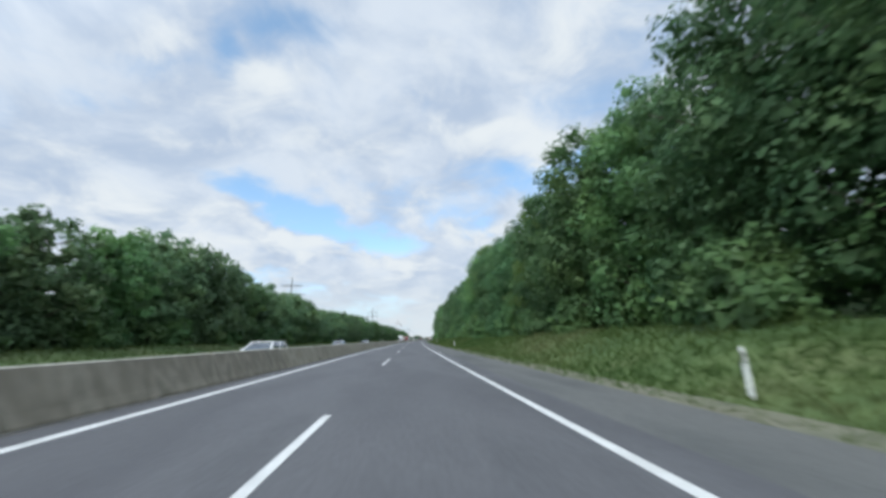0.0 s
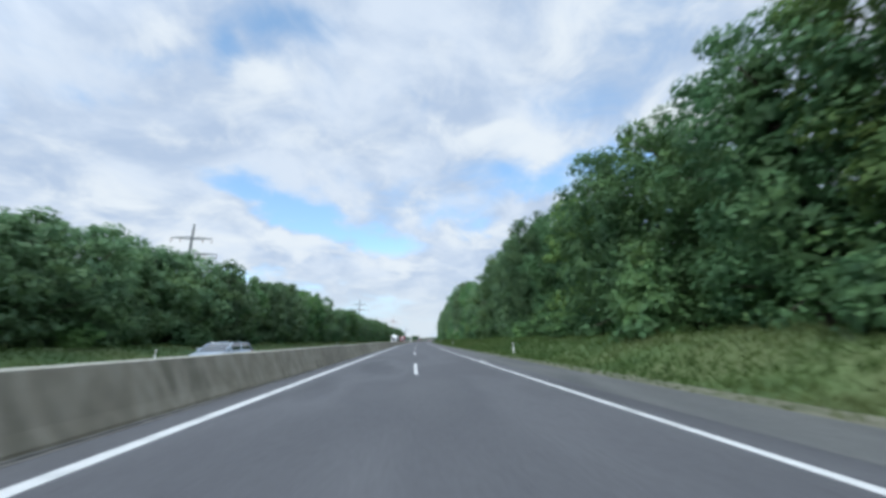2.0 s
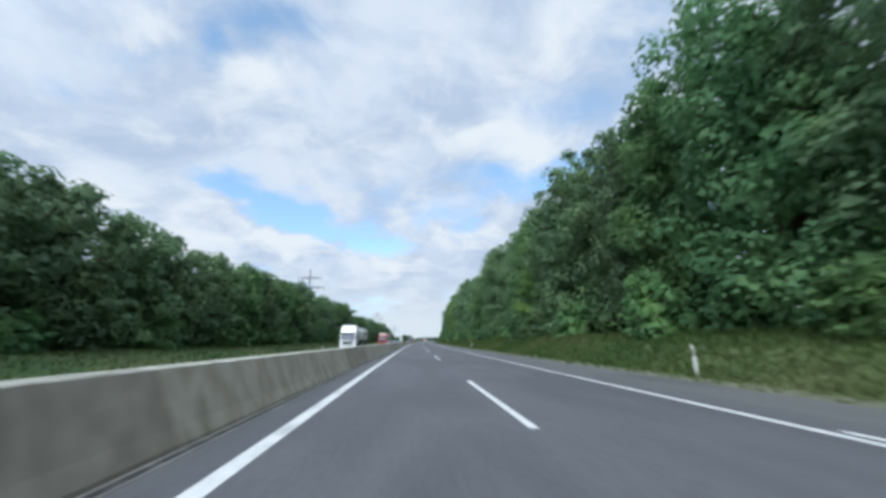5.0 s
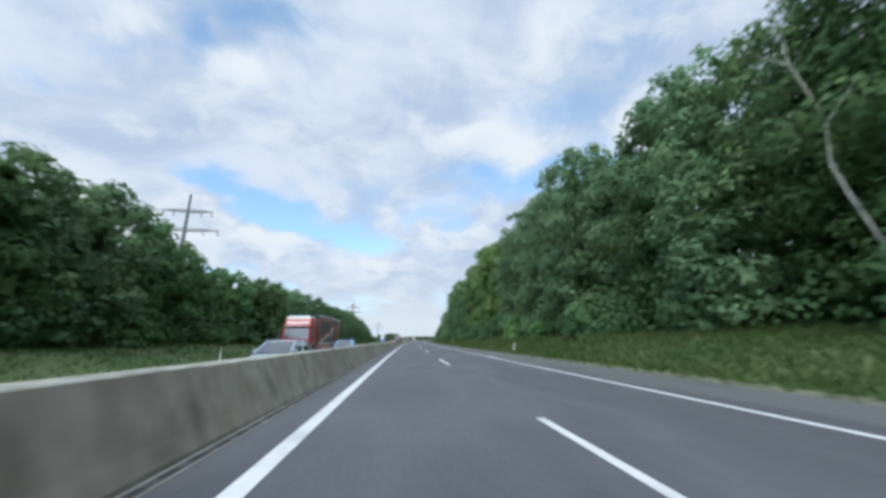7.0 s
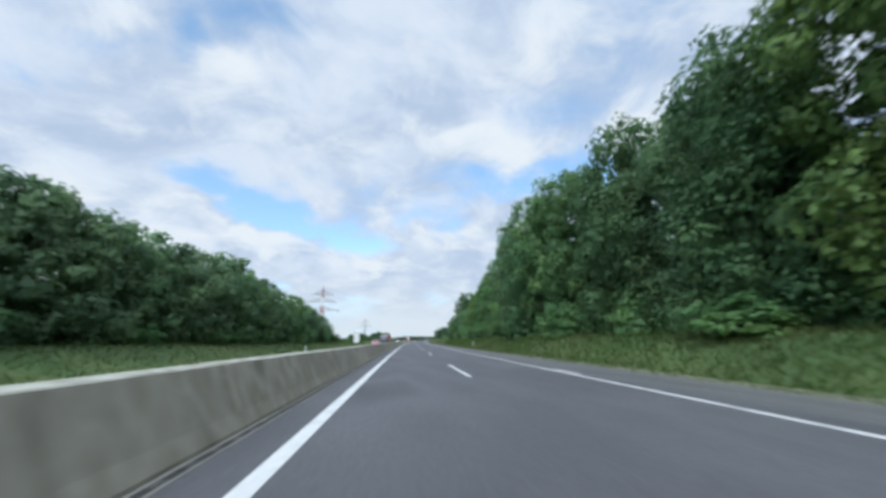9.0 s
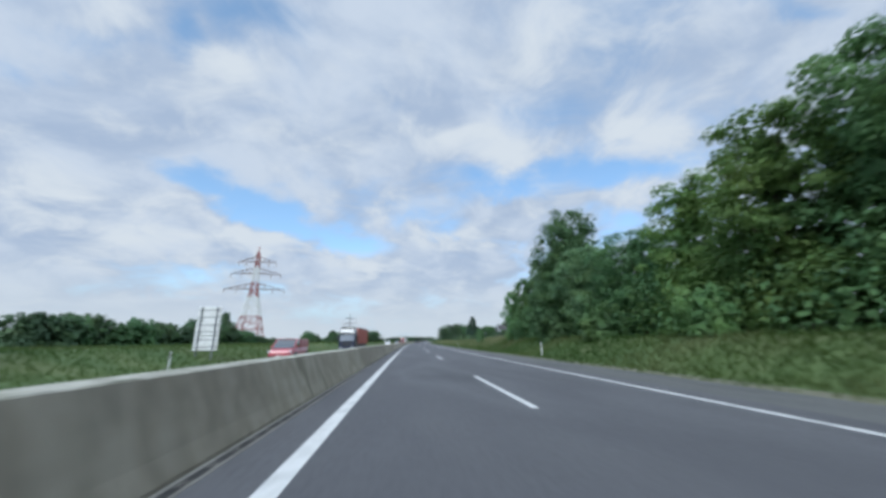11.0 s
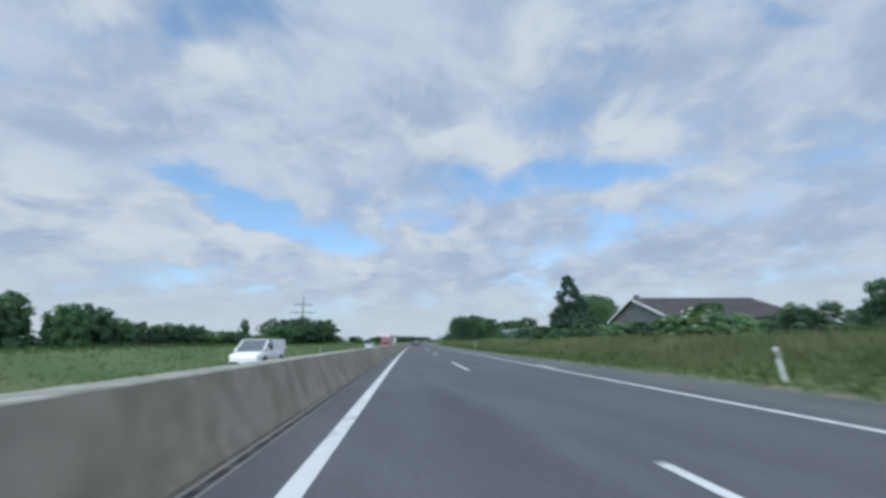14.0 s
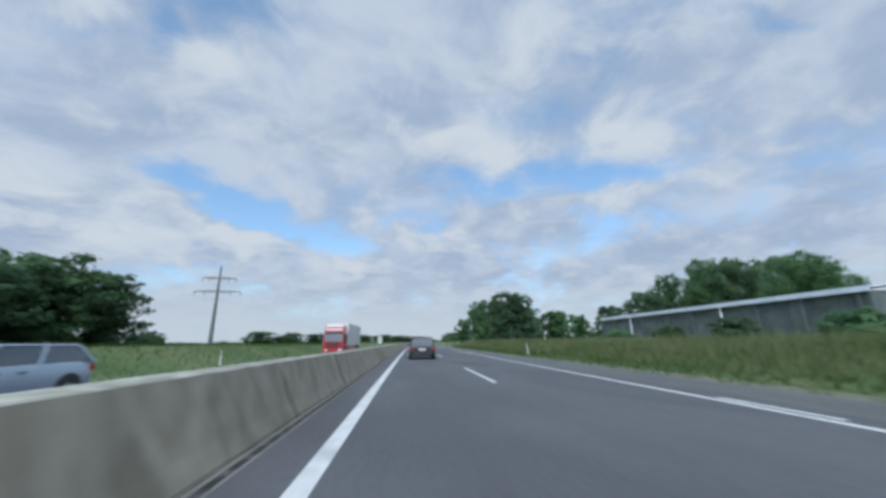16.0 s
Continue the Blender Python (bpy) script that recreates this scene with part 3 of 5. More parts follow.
def plant(ob, s, l, high=1.0, wide=1.0, z=None, group=""):
    """Sets a tree down on the ground; the first of a kind is the built one, the others copies."""
    z = land(s, l) - 0.1 if z is None else z
    m = at(s, l, z, random.uniform(0, 360)) @ Matrix.Diagonal((wide, wide, high, 1))
    if ob.name in used:
        t = copy_thing(ob, m @ Matrix.Diagonal((1 / ob.scale.x, 1 / ob.scale.y, 1 / ob.scale.z, 1)))
    else:
        used.add(ob.name)
        ob.matrix_basis = m
        t = ob
    if group:
        tagged(t, group=group)
    return t


def level(table, s):
    for (a, h), (b, g) in zip(table, table[1:]):
        if s <= b:
            return h + (g - h) * (s - a) / (b - a)
    return table[-1][1]


RIGHT_TOPS = [(-40, 16), (10, 16.8), (22, 16.8), (35, 14.8), (46, 15.6), (70, 17.6), (85, 15.5), (95, 14.3), (104, 14.3), (115, 15.2), (128, 15), (140, 15.6), (146, 14.5), (152, 12.8), (165, 14), (195, 17.8),
              (262, 18.4), (275, 18.0), (282, 15.6), (288, 15.4), (296, 17.4), (308, 19.2), (318, 18.6), (330, 18.6), (352, 18.8), (366, 16.6), (395, 18.6), (420, 14.5), (446, 11.4), (455, 8.8), (462, 10.4), (467, 11.4), (474, 10), (480, 9)]
LEFT_TOPS = [(-40, 8.4), (22, 8.9), (31, 9.6), (40, 10.6), (52, 10), (60, 9.0), (70, 8.9), (77, 9.0), (96, 7.6), (101, 8.0), (106, 8.8), (114, 9.0), (126, 9.3), (140, 9.0), (150, 10.4), (158, 10.8), (166, 8.8), (173, 7.8),
             (180, 8.4), (189, 9.3), (204, 10), (220, 9.5), (290, 9.6), (297, 9.9), (303, 9.4), (308, 8.8), (312, 8.0), (318, 8.8), (326, 9.3), (340, 9.0), (347, 9.5), (360, 8.7), (390, 9.2), (420, 7.5), (440, 5.5)]
rnd = random.Random(5)
s = -14.0
while s < 468:
    k = rnd.choice([0, 1, 2, 2, 2, 3] if s < 120 else [0, 1, 2, 3, 4, 4])
    h = (level(RIGHT_TOPS, s) * 1.09 - 1.2) / 16.0 * rnd.uniform(0.9, 1.06)
    plant(kinds[k], s, 16.4 + rnd.uniform(-0.9, 0.9), h, 0.5 + 0.5 * h * rnd.uniform(0.9, 1.1), group="trees along the right verge")
    s += rnd.uniform(4.9, 7.6)
s = -10.0
while s < 462:
    h = (level(RIGHT_TOPS, s) * 1.09 - 1.2) / 16.0 * rnd.uniform(0.85, 1.05)
    plant(rnd.choice(back_kinds), s, 23.5 + rnd.uniform(-1.5, 1.5), h * 1.6, 1.35, group="trees along the right verge")
    s += rnd.uniform(14, 19)
s = -8.0
while s < 473:
    plant(rnd.choice(shrub_kinds), s, 12.6 + rnd.uniform(-0.5, 0.9), rnd.uniform(0.5, 1.2), rnd.uniform(0.7, 1.15))
    s += rnd.uniform(8, 14)


def undergrowth(name, label, s0, s1, l, high, wide, count, size, material, seed):
    """A thicket along the road as one mesh: clumps of leaves from the ground up."""
    r = random.Random(seed)
    cl = []
    s = s0
    while s < s1:
        q = spot(s, l + r.uniform(-0.7, 0.7), 0)
        g = land(s, l)
        h = high * r.uniform(0.65, 1.2)
        for z in (0.22, 0.62):
            rr = wide * r.uniform(0.8, 1.2) * (1.1 - 0.4 * z)
            cl.append(((q.x + r.uniform(-0.5, 0.5), q.y, g + h * z), (rr, rr, h * 0.34)))
        s += wide * r.uniform(0.9, 1.5)
    tagged(hang(name, leaf_mesh(name, seed, cl, count, size), material, None, label), category="undergrowth", kind="stuff")


undergrowth("undergrowth", "dense green thicket under the roadside trees", -10, 472, 15.2, 4.6, 2.0, 80000, 0.23, LEAF, 61)
undergrowth("undergrowth", "dark thicket deep in the roadside wood", -10, 468, 20.0, 6.0, 2.6, 32000, 0.55, LEAF_DARK, 62)
undergrowth("undergrowth", "dense thicket below the trees of the oncoming side", 0, 441, -23.0, 4.2, 1.7, 60000, 0.28, LEAF_PALE, 63)
undergrowth("undergrowth", "dark thicket behind the trees of the oncoming side", 0, 441, -26.4, 5.0, 2.4, 24000, 0.5, LEAF_DARK, 64)


def far_wood():
    """Woods along the horizon, far beyond the end of the drive."""
    r = random.Random(8)
    cl = []
    for k in range(420):
        x, y = r.uniform(-900, 1000), r.uniform(1350, 1700)
        h = r.uniform(5, 11) * (0.7 + 0.5 * noise.noise((x * 0.01, 0, 3)))
        cl.append(((x, y, h * 0.45), (r.uniform(6, 14), r.uniform(5, 9), h * 0.5)))
    for k in range(150):
        side = 1 if k % 2 else -1
        x, y = (r.uniform(90, 420) if side > 0 else r.uniform(-420, -110)), r.uniform(480, 1300)
        h = r.uniform(3.5, 7)
        cl.append(((x, y, 0.6 + h * 0.45), (r.uniform(4, 9), r.uniform(4, 8), h * 0.5)))
    tagged(hang("far_wood", leaf_mesh("far_wood", 66, cl, 40000, 1.8), LEAF_DARK, None, "distant dark line of trees on the horizon"), category="woods", kind="stuff")


# unseen thickets added behind both woods, to shut out gaps of bright sky
undergrowth("undergrowth", "dark thicket added unseen behind the wood of the oncoming side", -10, 440, -33.0, 5.0, 3.2, 16000, 0.6, LEAF_DARK, 68)
undergrowth("undergrowth", "dark thicket added unseen at the back of the roadside wood", -20, 474, 28.5, 5.0, 3.2, 24000, 0.6, LEAF_DARK, 67)
far_wood()
s = -4.0
while s < 441:
    h = (level(LEFT_TOPS, s) * 1.11 - 0.6) / 10.0 * rnd.uniform(0.93, 1.03)
    plant(rnd.choice(left_kinds), s, -23.4 + rnd.uniform(-0.8, 0.8), h, 0.55 + 0.5 * h, group="trees beside the oncoming carriageway")
    s += rnd.uniform(4.6, 6.8)
s = 0.0
while s < 436:
    h = (level(LEFT_TOPS, s) * 1.11 - 0.6) / 10.0 * rnd.uniform(0.84, 1.0)
    plant(rnd.choice(back_kinds), s, -29.5 + rnd.uniform(-1, 1), h, 1.0, group="trees beside the oncoming carriageway")
    s += rnd.uniform(11, 15)
s = 4.0
while s < 440:
    plant(rnd.choice(shrub_kinds), s, -21.2 + rnd.uniform(-0.4, 0.4), rnd.uniform(0.45, 0.85), rnd.uniform(0.7, 1.1))
    s += rnd.uniform(7, 13)

def grove(kind, rows, group=""):
    """Plants of one sort: place along and across the road, which of the sort, height and width."""
    for s, l, k, h, w in rows:
        plant(kind[k], s, l, h, w, group=group)


# open stretch, right side: end of the belt, lone trees, bushes
plant(kinds[2], 465.2, 16.6, 0.95, 0.85)
plant(kinds[2], 468.2, 18.2, 0.82, 0.75)
plant(left_kinds[1], 472.0, 13.4, 0.8, 0.62)
plant(left_kinds[1], 474.2, 12.3, 0.66, 0.5)
plant(left_kinds[2], 473.0, 16.2, 1.05, 0.8)
plant(left_kinds[0], 471, 16.8, 1.0, 1.0)
plant(left_kinds[0], 469, 20.5, 1.1, 1.1)
plant(shrub_kinds[1], 475, 14.6, 1.1, 0.9)
plant(shrub_kinds[0], 473.5, 13.6, 1.3, 0.9)
plant(shrub_kinds[1], 471, 13.5, 1.3, 1.2)
plant(conifer(41, 12.3, 5.2, 13000), 607, 26.9)
# about the barn and the shed
grove(field_kinds, [(609, 91, 1, 0.62, 1.2), (622, 31, 2, 0.38, 0.8), (622, 92, 0, 0.66, 1.2), (636, 94, 2, 0.62, 1.2), 
   
    (686, 17, 0, 0.95, 1.25), (686, 44, 0, 0.95, 1.2), (694, 20, 1, 0.72, 1), (694, 40, 1, 0.75, 1)], group="trees beyond the open verge")
# hedge before the barn
grove(pale_shrubs, [(562, 20.5, 1, 0.72, 1.0), (567, 20.2, 0, 0.6, 1.1), (573, 21, 1, 0.58, 1.1), (579, 20.5, 0, 0.55, 1.1), (584, 21.5, 0, 0.6, 1.1)])
# tall trees far behind the shed
grove(kinds, [(672, 64, 2, 0.84, 1.0), (680, 70, 2, 1.0, 1.2), (689, 78, 4, 1.1, 1.2), (690, 92, 2, 0.85, 1.1), (702, 84, 2, 1.24, 1.3), (707, 82, 4, 1.34, 1.2), (712, 79, 2, 1.4, 1.2),
    (715, 70, 2, 1.15, 1.0), (725, 70, 4, 0.92, 1.0), (724, 90, 2, 1.35, 1.3), (736, 95, 2, 1.3, 1.3)], group="tall trees behind the shed")
grove(back_kinds, [(623, 120, 0, 1.0, 1.4), (640, 180, 1, 1.5, 2.2), (655, 200, 0, 1.7, 2.4), (670, 215, 1, 1.7, 2.4), (688, 228, 0, 1.9, 2.4), (706, 240, 1, 2.0, 2.4), (724, 250, 0, 2.0, 2.4),
    (780, 60, 0, 1.3, 1.5), (792, 66, 1, 1.4, 1.5), (862, 72, 0, 1.7, 1.9), (880, 80, 1, 1.7, 1.9), (900, 70, 0, 1.6, 1.9)], group="trees beyond the open verge")
# beside the open verge
grove(field_kinds, [(588, 38, 1, 0.52, 0.6), (584, 33, 0, 0.46, 0.6), (520, 78, 0, 0.6, 1.2), (532, 80, 1, 0.62, 1.2), (545, 83, 2, 0.66, 1.2), (548, 52, 0, 0.5, 0.8), (558, 84, 0, 0.66, 1.2),
    (571, 86, 1, 0.6, 1.2), (586, 64.5, 0, 0.9, 1.15), (584, 88, 0, 0.62, 1.2), (596, 89, 2, 0.66, 1.2)], group="trees beyond the open verge")
# further along the right side
grove(field_kinds, [(700, 36, 2, 0.6, 0.9), (735, 19, 2, 1.3, 1.2), (744, 24, 0, 1.4, 1.3), (754, 30, 1, 1.5, 1.4), (764, 36, 2, 1.5, 1.4), (776, 42, 0, 1.5, 1.4),
    (788, 48, 1, 1.5, 1.5), (802, 22, 2, 1.1, 1.3), (812, 34, 1, 1.3, 1.5), (880, 46, 2, 0.9, 1.8), (900, 30, 0, 0.9, 1.8), (930, 26, 2, 0.8, 1.8),
    (990, 24, 0, 0.9, 1.9), (1060, 22, 2, 0.8, 2), (1180, 25, 1, 1, 2.2)], group="trees beyond the open verge")
# beside the open verge
grove(field_shrubs, [(505, 28, 0, 0.9, 1), (515, 32, 1, 0.8, 1.2), (526, 31, 0, 0.9, 1.2), (536, 33, 1, 0.9, 1.2), (541.5, 19.5, 0, 0.76, 1.1),
    (544.5, 20.5, 1, 0.7, 1.1), (547, 20, 2, 0.65, 1), (555, 20, 0, 0.52, 1.3), (560, 27, 0, 0.65, 1.2),
    (571, 28, 1, 0.58, 1.2)])
grove(pale_shrubs, [(571, 20, 0, 0.66, 1.2), (575, 21, 1, 0.62, 1.2), (579, 20, 0, 0.6, 1.2)])
# beside the open verge
grove(field_shrubs, [(588, 29, 2, 0.58, 1.3),
    (590, 34, 1, 0.54, 1.4), (591, 21.5, 0, 0.92, 1.2), (594, 22, 1, 0.8, 1.1), (601, 21.5, 1, 0.7, 1.3), (605, 21, 0, 0.8, 1.3)])
# about the barn and the shed
grove(field_shrubs, [(600, 33, 1, 0.58, 1.3), (609, 21, 0, 0.85, 1.3), (609, 34.5, 1, 0.68, 1.3), (612, 19.5, 2, 0.85, 1.4),
    (614, 33, 0, 0.72, 1.3), (617, 21, 1, 0.85, 1.2), (620.5, 21.8, 0, 0.88, 1.2), (624, 21.5, 1, 0.85, 1.1), (628, 24, 0, 0.85, 1.2), (640, 26, 1, 0.68, 1.1), (648, 25, 0, 0.59, 1),
    (656, 25, 2, 0.59, 1), (664, 24, 1, 0.51, 1), (700, 20, 1, 0.68, 1.2), (716, 22, 0, 0.68, 1.2)])
plant(shrub_kinds[1], 492.0, 10.5, 0.85, 0.36)
plant(shrub_kinds[0], 492.7, 10.9, 0.7, 0.34)
# left side: hedge and tree clumps beyond the oncoming carriageway
HEDGE_TOPS = [(458, 4.0), (476, 4.1), (490, 4.4), (499, 3.2), (510, 2.4), (531, 2.4), (534, 3.2), (537, 4.7), (540, 3.6), (545, 3.9), (549, 2.8), (555, 2.8), (562, 3.9), (568, 5.2), (576, 5.4), (580, 5.4),
              (586, 4.0), (598, 4.2), (611, 3.4), (640, 3.2)]
s = 458.0
while s < 640:
    top = level(HEDGE_TOPS, s)
    plant(rnd.choice(field_shrubs), s, -33.0 + rnd.uniform(-1.2, 1.2), (top - 0.9) / 3.1 * rnd.uniform(0.72, 1.05), rnd.uniform(0.8, 1.25))
    s += rnd.uniform(1.9, 2.8) if s < 506 else rnd.uniform(2.6, 3.8) if top > 2.9 else rnd.uniform(4.5, 8.0)
# clump beyond the oncoming lanes
grove(field_kinds, [(614, -34, 2, 0.5, 0.3), (624, -31, 2, 0.42, 0.9), (629, -29, 0, 0.45, 1), (632, -35, 0, 0.6, 1.1), (634, -28, 1, 0.52, 1),
    (640, -28, 0, 0.58, 1), (642, -33, 1, 0.68, 1.1), (646, -28, 2, 0.64, 1), (650, -34, 2, 0.74, 1.1), (651, -27.5, 0, 0.62, 0.85)], group="trees beyond the oncoming carriageway")
# beyond the oncoming lanes
grove(field_kinds, [(488.5, -33, 1, 0.53, 0.28)], group="trees beyond the oncoming carriageway")
# low hedge across the fields
grove(field_shrubs, [(700, -58, 0, 0.9, 1.5), (706, -62, 1, 0.8, 1.6), (712, -66, 2, 0.9, 1.6), (718, -70, 0, 0.8, 1.6), (724, -75, 1, 0.9, 1.7), (730, -80, 0, 0.9, 1.7), (738, -86, 2, 0.9, 1.7),
    (746, -92, 1, 0.9, 1.8), (754, -98, 0, 1.0, 1.8)])
# further along the left side
grove(field_kinds, [(740, -52, 1, 0.42, 1.5), (746, -47, 0, 0.3, 1.3), (760, -40, 0, 0.4, 1.3), (790, -60, 2, 0.5, 1.7), (850, -36, 0, 0.5, 1.6),
    (862, -44, 2, 0.45, 1.9), (900, -30, 1, 0.6, 1.8), (930, -38, 2, 0.66, 2.2), (965, -28, 0, 0.66, 2), (1000, -34, 1, 0.7, 2.2),
    (1050, -26, 2, 0.75, 2.2), (1110, -24, 0, 0.8, 2.2), (1180, -22, 1, 0.85, 2.3), (1250, -23, 2, 0.85, 2.4)], group="trees beyond the oncoming carriageway")


BLOSSOM = surface("white_blossom", [(0.55, 0.56, 0.48), (0.72, 0.72, 0.64)], 3, 0.8, island=0.15, through_light=0.3)


def elder(seed, s, l, high, wide):
    """A shrub with flat white flower heads."""
    sh = broad_tree("elder_shrub", seed, 3.0, 2.0, 0.1, 20, 2600, 0.2, LEAF, "green elder shrub with flat white blossoms", 0.06)
    tagged(sh, category="shrub")
    r = random.Random(seed)
    cl = [((c[0] * 1.12, c[1] * 1.12, c[2] + q[2] * 0.8), (0.16, 0.16, 0.05)) for c, q in clumps(seed, 3.0, 2.0, 0.5, 26)]
    hang("blossom", leaf_mesh("blossom", seed + 1, cl, 900, 0.09, 0.0), BLOSSOM, sh, "flat white flower heads")
    sh.matrix_basis = at(s, l, land(s, l) - 0.1, r.uniform(0, 360)) @ Matrix.Diagonal((wide, wide, high, 1))


elder(71, 180, 12.0, 1.0, 1.0)
elder(72, 566, 17.0, 0.75, 0.9)

# ---------------------------------------------------------------- grass
def build_grass(name, label, strips, count, seed, paint=None, lean=0.8, thick=1.0):
    """Grass tufts as one mesh: narrow leaning blades along the verges."""
    rng = np.random.default_rng(seed)
    vs, fs = [], []
    for k in range(count):
        s0, s1, l0, l1, hi = strips[k % len(strips)]
        s, l = rng.uniform(s0, s1), rng.uniform(l0, l1)
        p = spot(s, l, land(s, l) - 0.02)
        a = rng.uniform(0, 6.28)
        h = hi * rng.uniform(0.35, 0.95)
        w = rng.uniform(0.02, 0.045) * thick
        dx, dy = math.cos(a) * w, math.sin(a) * w
        lx, ly = rng.normal(0, lean) * h, rng.normal(0, lean) * h
        o = len(vs)
        vs += [(p.x - dx, p.y - dy, p.z), (p.x + dx, p.y + dy, p.z), (p.x + lx, p.y + ly, p.z + h)]
        fs.append((o, o + 1, o + 2))
    me = mesh(name, vs, fs)
    tagged(hang(name, me, paint or GRASS, None, label), category="grass", kind="stuff")


build_grass("verge_grass", "tall uncut grass on the right-hand verge",
            [(0, 330, 7.0, 12.5, 0.4), (0, 330, 7.5, 12.5, 0.5), (330, 700, 7.0, 13, 0.4), (480, 720, 8, 20, 0.6), (200, 480, 7.5, 12.5, 0.5), (0, 700, 6.2, 7.5, 0.2)], 210000, 3)
build_grass("far_verge_grass", "uncut grass beside the oncoming carriageway", [(0, 240, -21, -14.5, 0.35), (240, 480, -21, -14.5, 0.35), (440, 720, -30, -14.5, 0.4)], 90000, 4)
STRAW = surface("ripe_grass_stems", [(0.105, 0.145, 0.06), (0.165, 0.19, 0.09), (0.25, 0.25, 0.14)], 0.2, 0.85, island=0.12, through_light=0.5, spec=0.15)
build_grass("ripe_grass", "tall ripe grass stems, straw-coloured, on the open verge", [(476, 720, 8.4, 13, 0.75), (476, 720, 10, 19, 1.0)], 60000, 9, STRAW, 0.16, 0.7)


# ---------------------------------------------------------------- masts and pylon
STEEL = surface("galvanised_steel", [(0.16, 0.17, 0.18), (0.24, 0.25, 0.26)], 2, 0.6, metal=0.5, fine=0.15, fine_scale=20)
RED_STEEL = surface("red_painted_steel", [(0.22, 0.06, 0.055), (0.30, 0.10, 0.09)], 2, 0.6, fine=0.15, fine_scale=20)
DARK_STEEL = surface("dull_red_brown_steel", [(0.10, 0.06, 0.055), (0.16, 0.09, 0.08)], 2, 0.7, fine=0.15, fine_scale=20)
WHITE_STEEL = surface("white_painted_steel", [(0.55, 0.55, 0.54), (0.68, 0.68, 0.67)], 2, 0.6, fine=0.15, fine_scale=20)
MAST = surface("mast_steel", [(0.10, 0.105, 0.11), (0.16, 0.165, 0.17)], 1.5, 0.7, fine=0.15, fine_scale=12)
CERAMIC = surface("insulator", [(0.10, 0.05, 0.03), (0.18, 0.09, 0.05)], 8, 0.3)


def power_mast(s, l, top, turn):
    mast = base("power_mast", s, l, land(s, l), turn, "slim dark steel power mast with two crossarms", "power mast", "power masts")
    bm = bmesh.new()
    rod(bm, (0, 0, -0.5), (0, 0, top), 0.62, 0.22, 12)
    part("pole", bm, MAST, mast)
    for z, w in ((top - 3.6, 4.6), (top - 7.6, 6.2)):
        bm = bmesh.new()
        for y in (-0.22, 0.22):
            rod(bm, (-w, 0, z), (0, y, z - 0.25), 0.10, 0.14, 6)
            rod(bm, (w, 0, z), (0, y, z - 0.25), 0.10, 0.14, 6)
        rod(bm, (-w, 0, z), (0, 0, z + 0.35), 0.09, 0.11, 6)
        rod(bm, (w, 0, z), (0, 0, z + 0.35), 0.09, 0.11, 6)
        arm = part("crossarm", bm, MAST, mast)
        for x in (-w + 0.1, -w * 0.55, w * 0.55, w - 0.1):
            bm = bmesh.new()
            rod(bm, (x, 0, z - 1.2), (x, 0, z - 0.05), 0.09, 0.09, 8)
            part("insulator", bm, CERAMIC, arm)
    return mast


power_mast(165.6, -56.2, 27.0, 8)
power_mast(343, -47.4, 28.0, 6)
power_mast(727, -60, 22.8, 8)


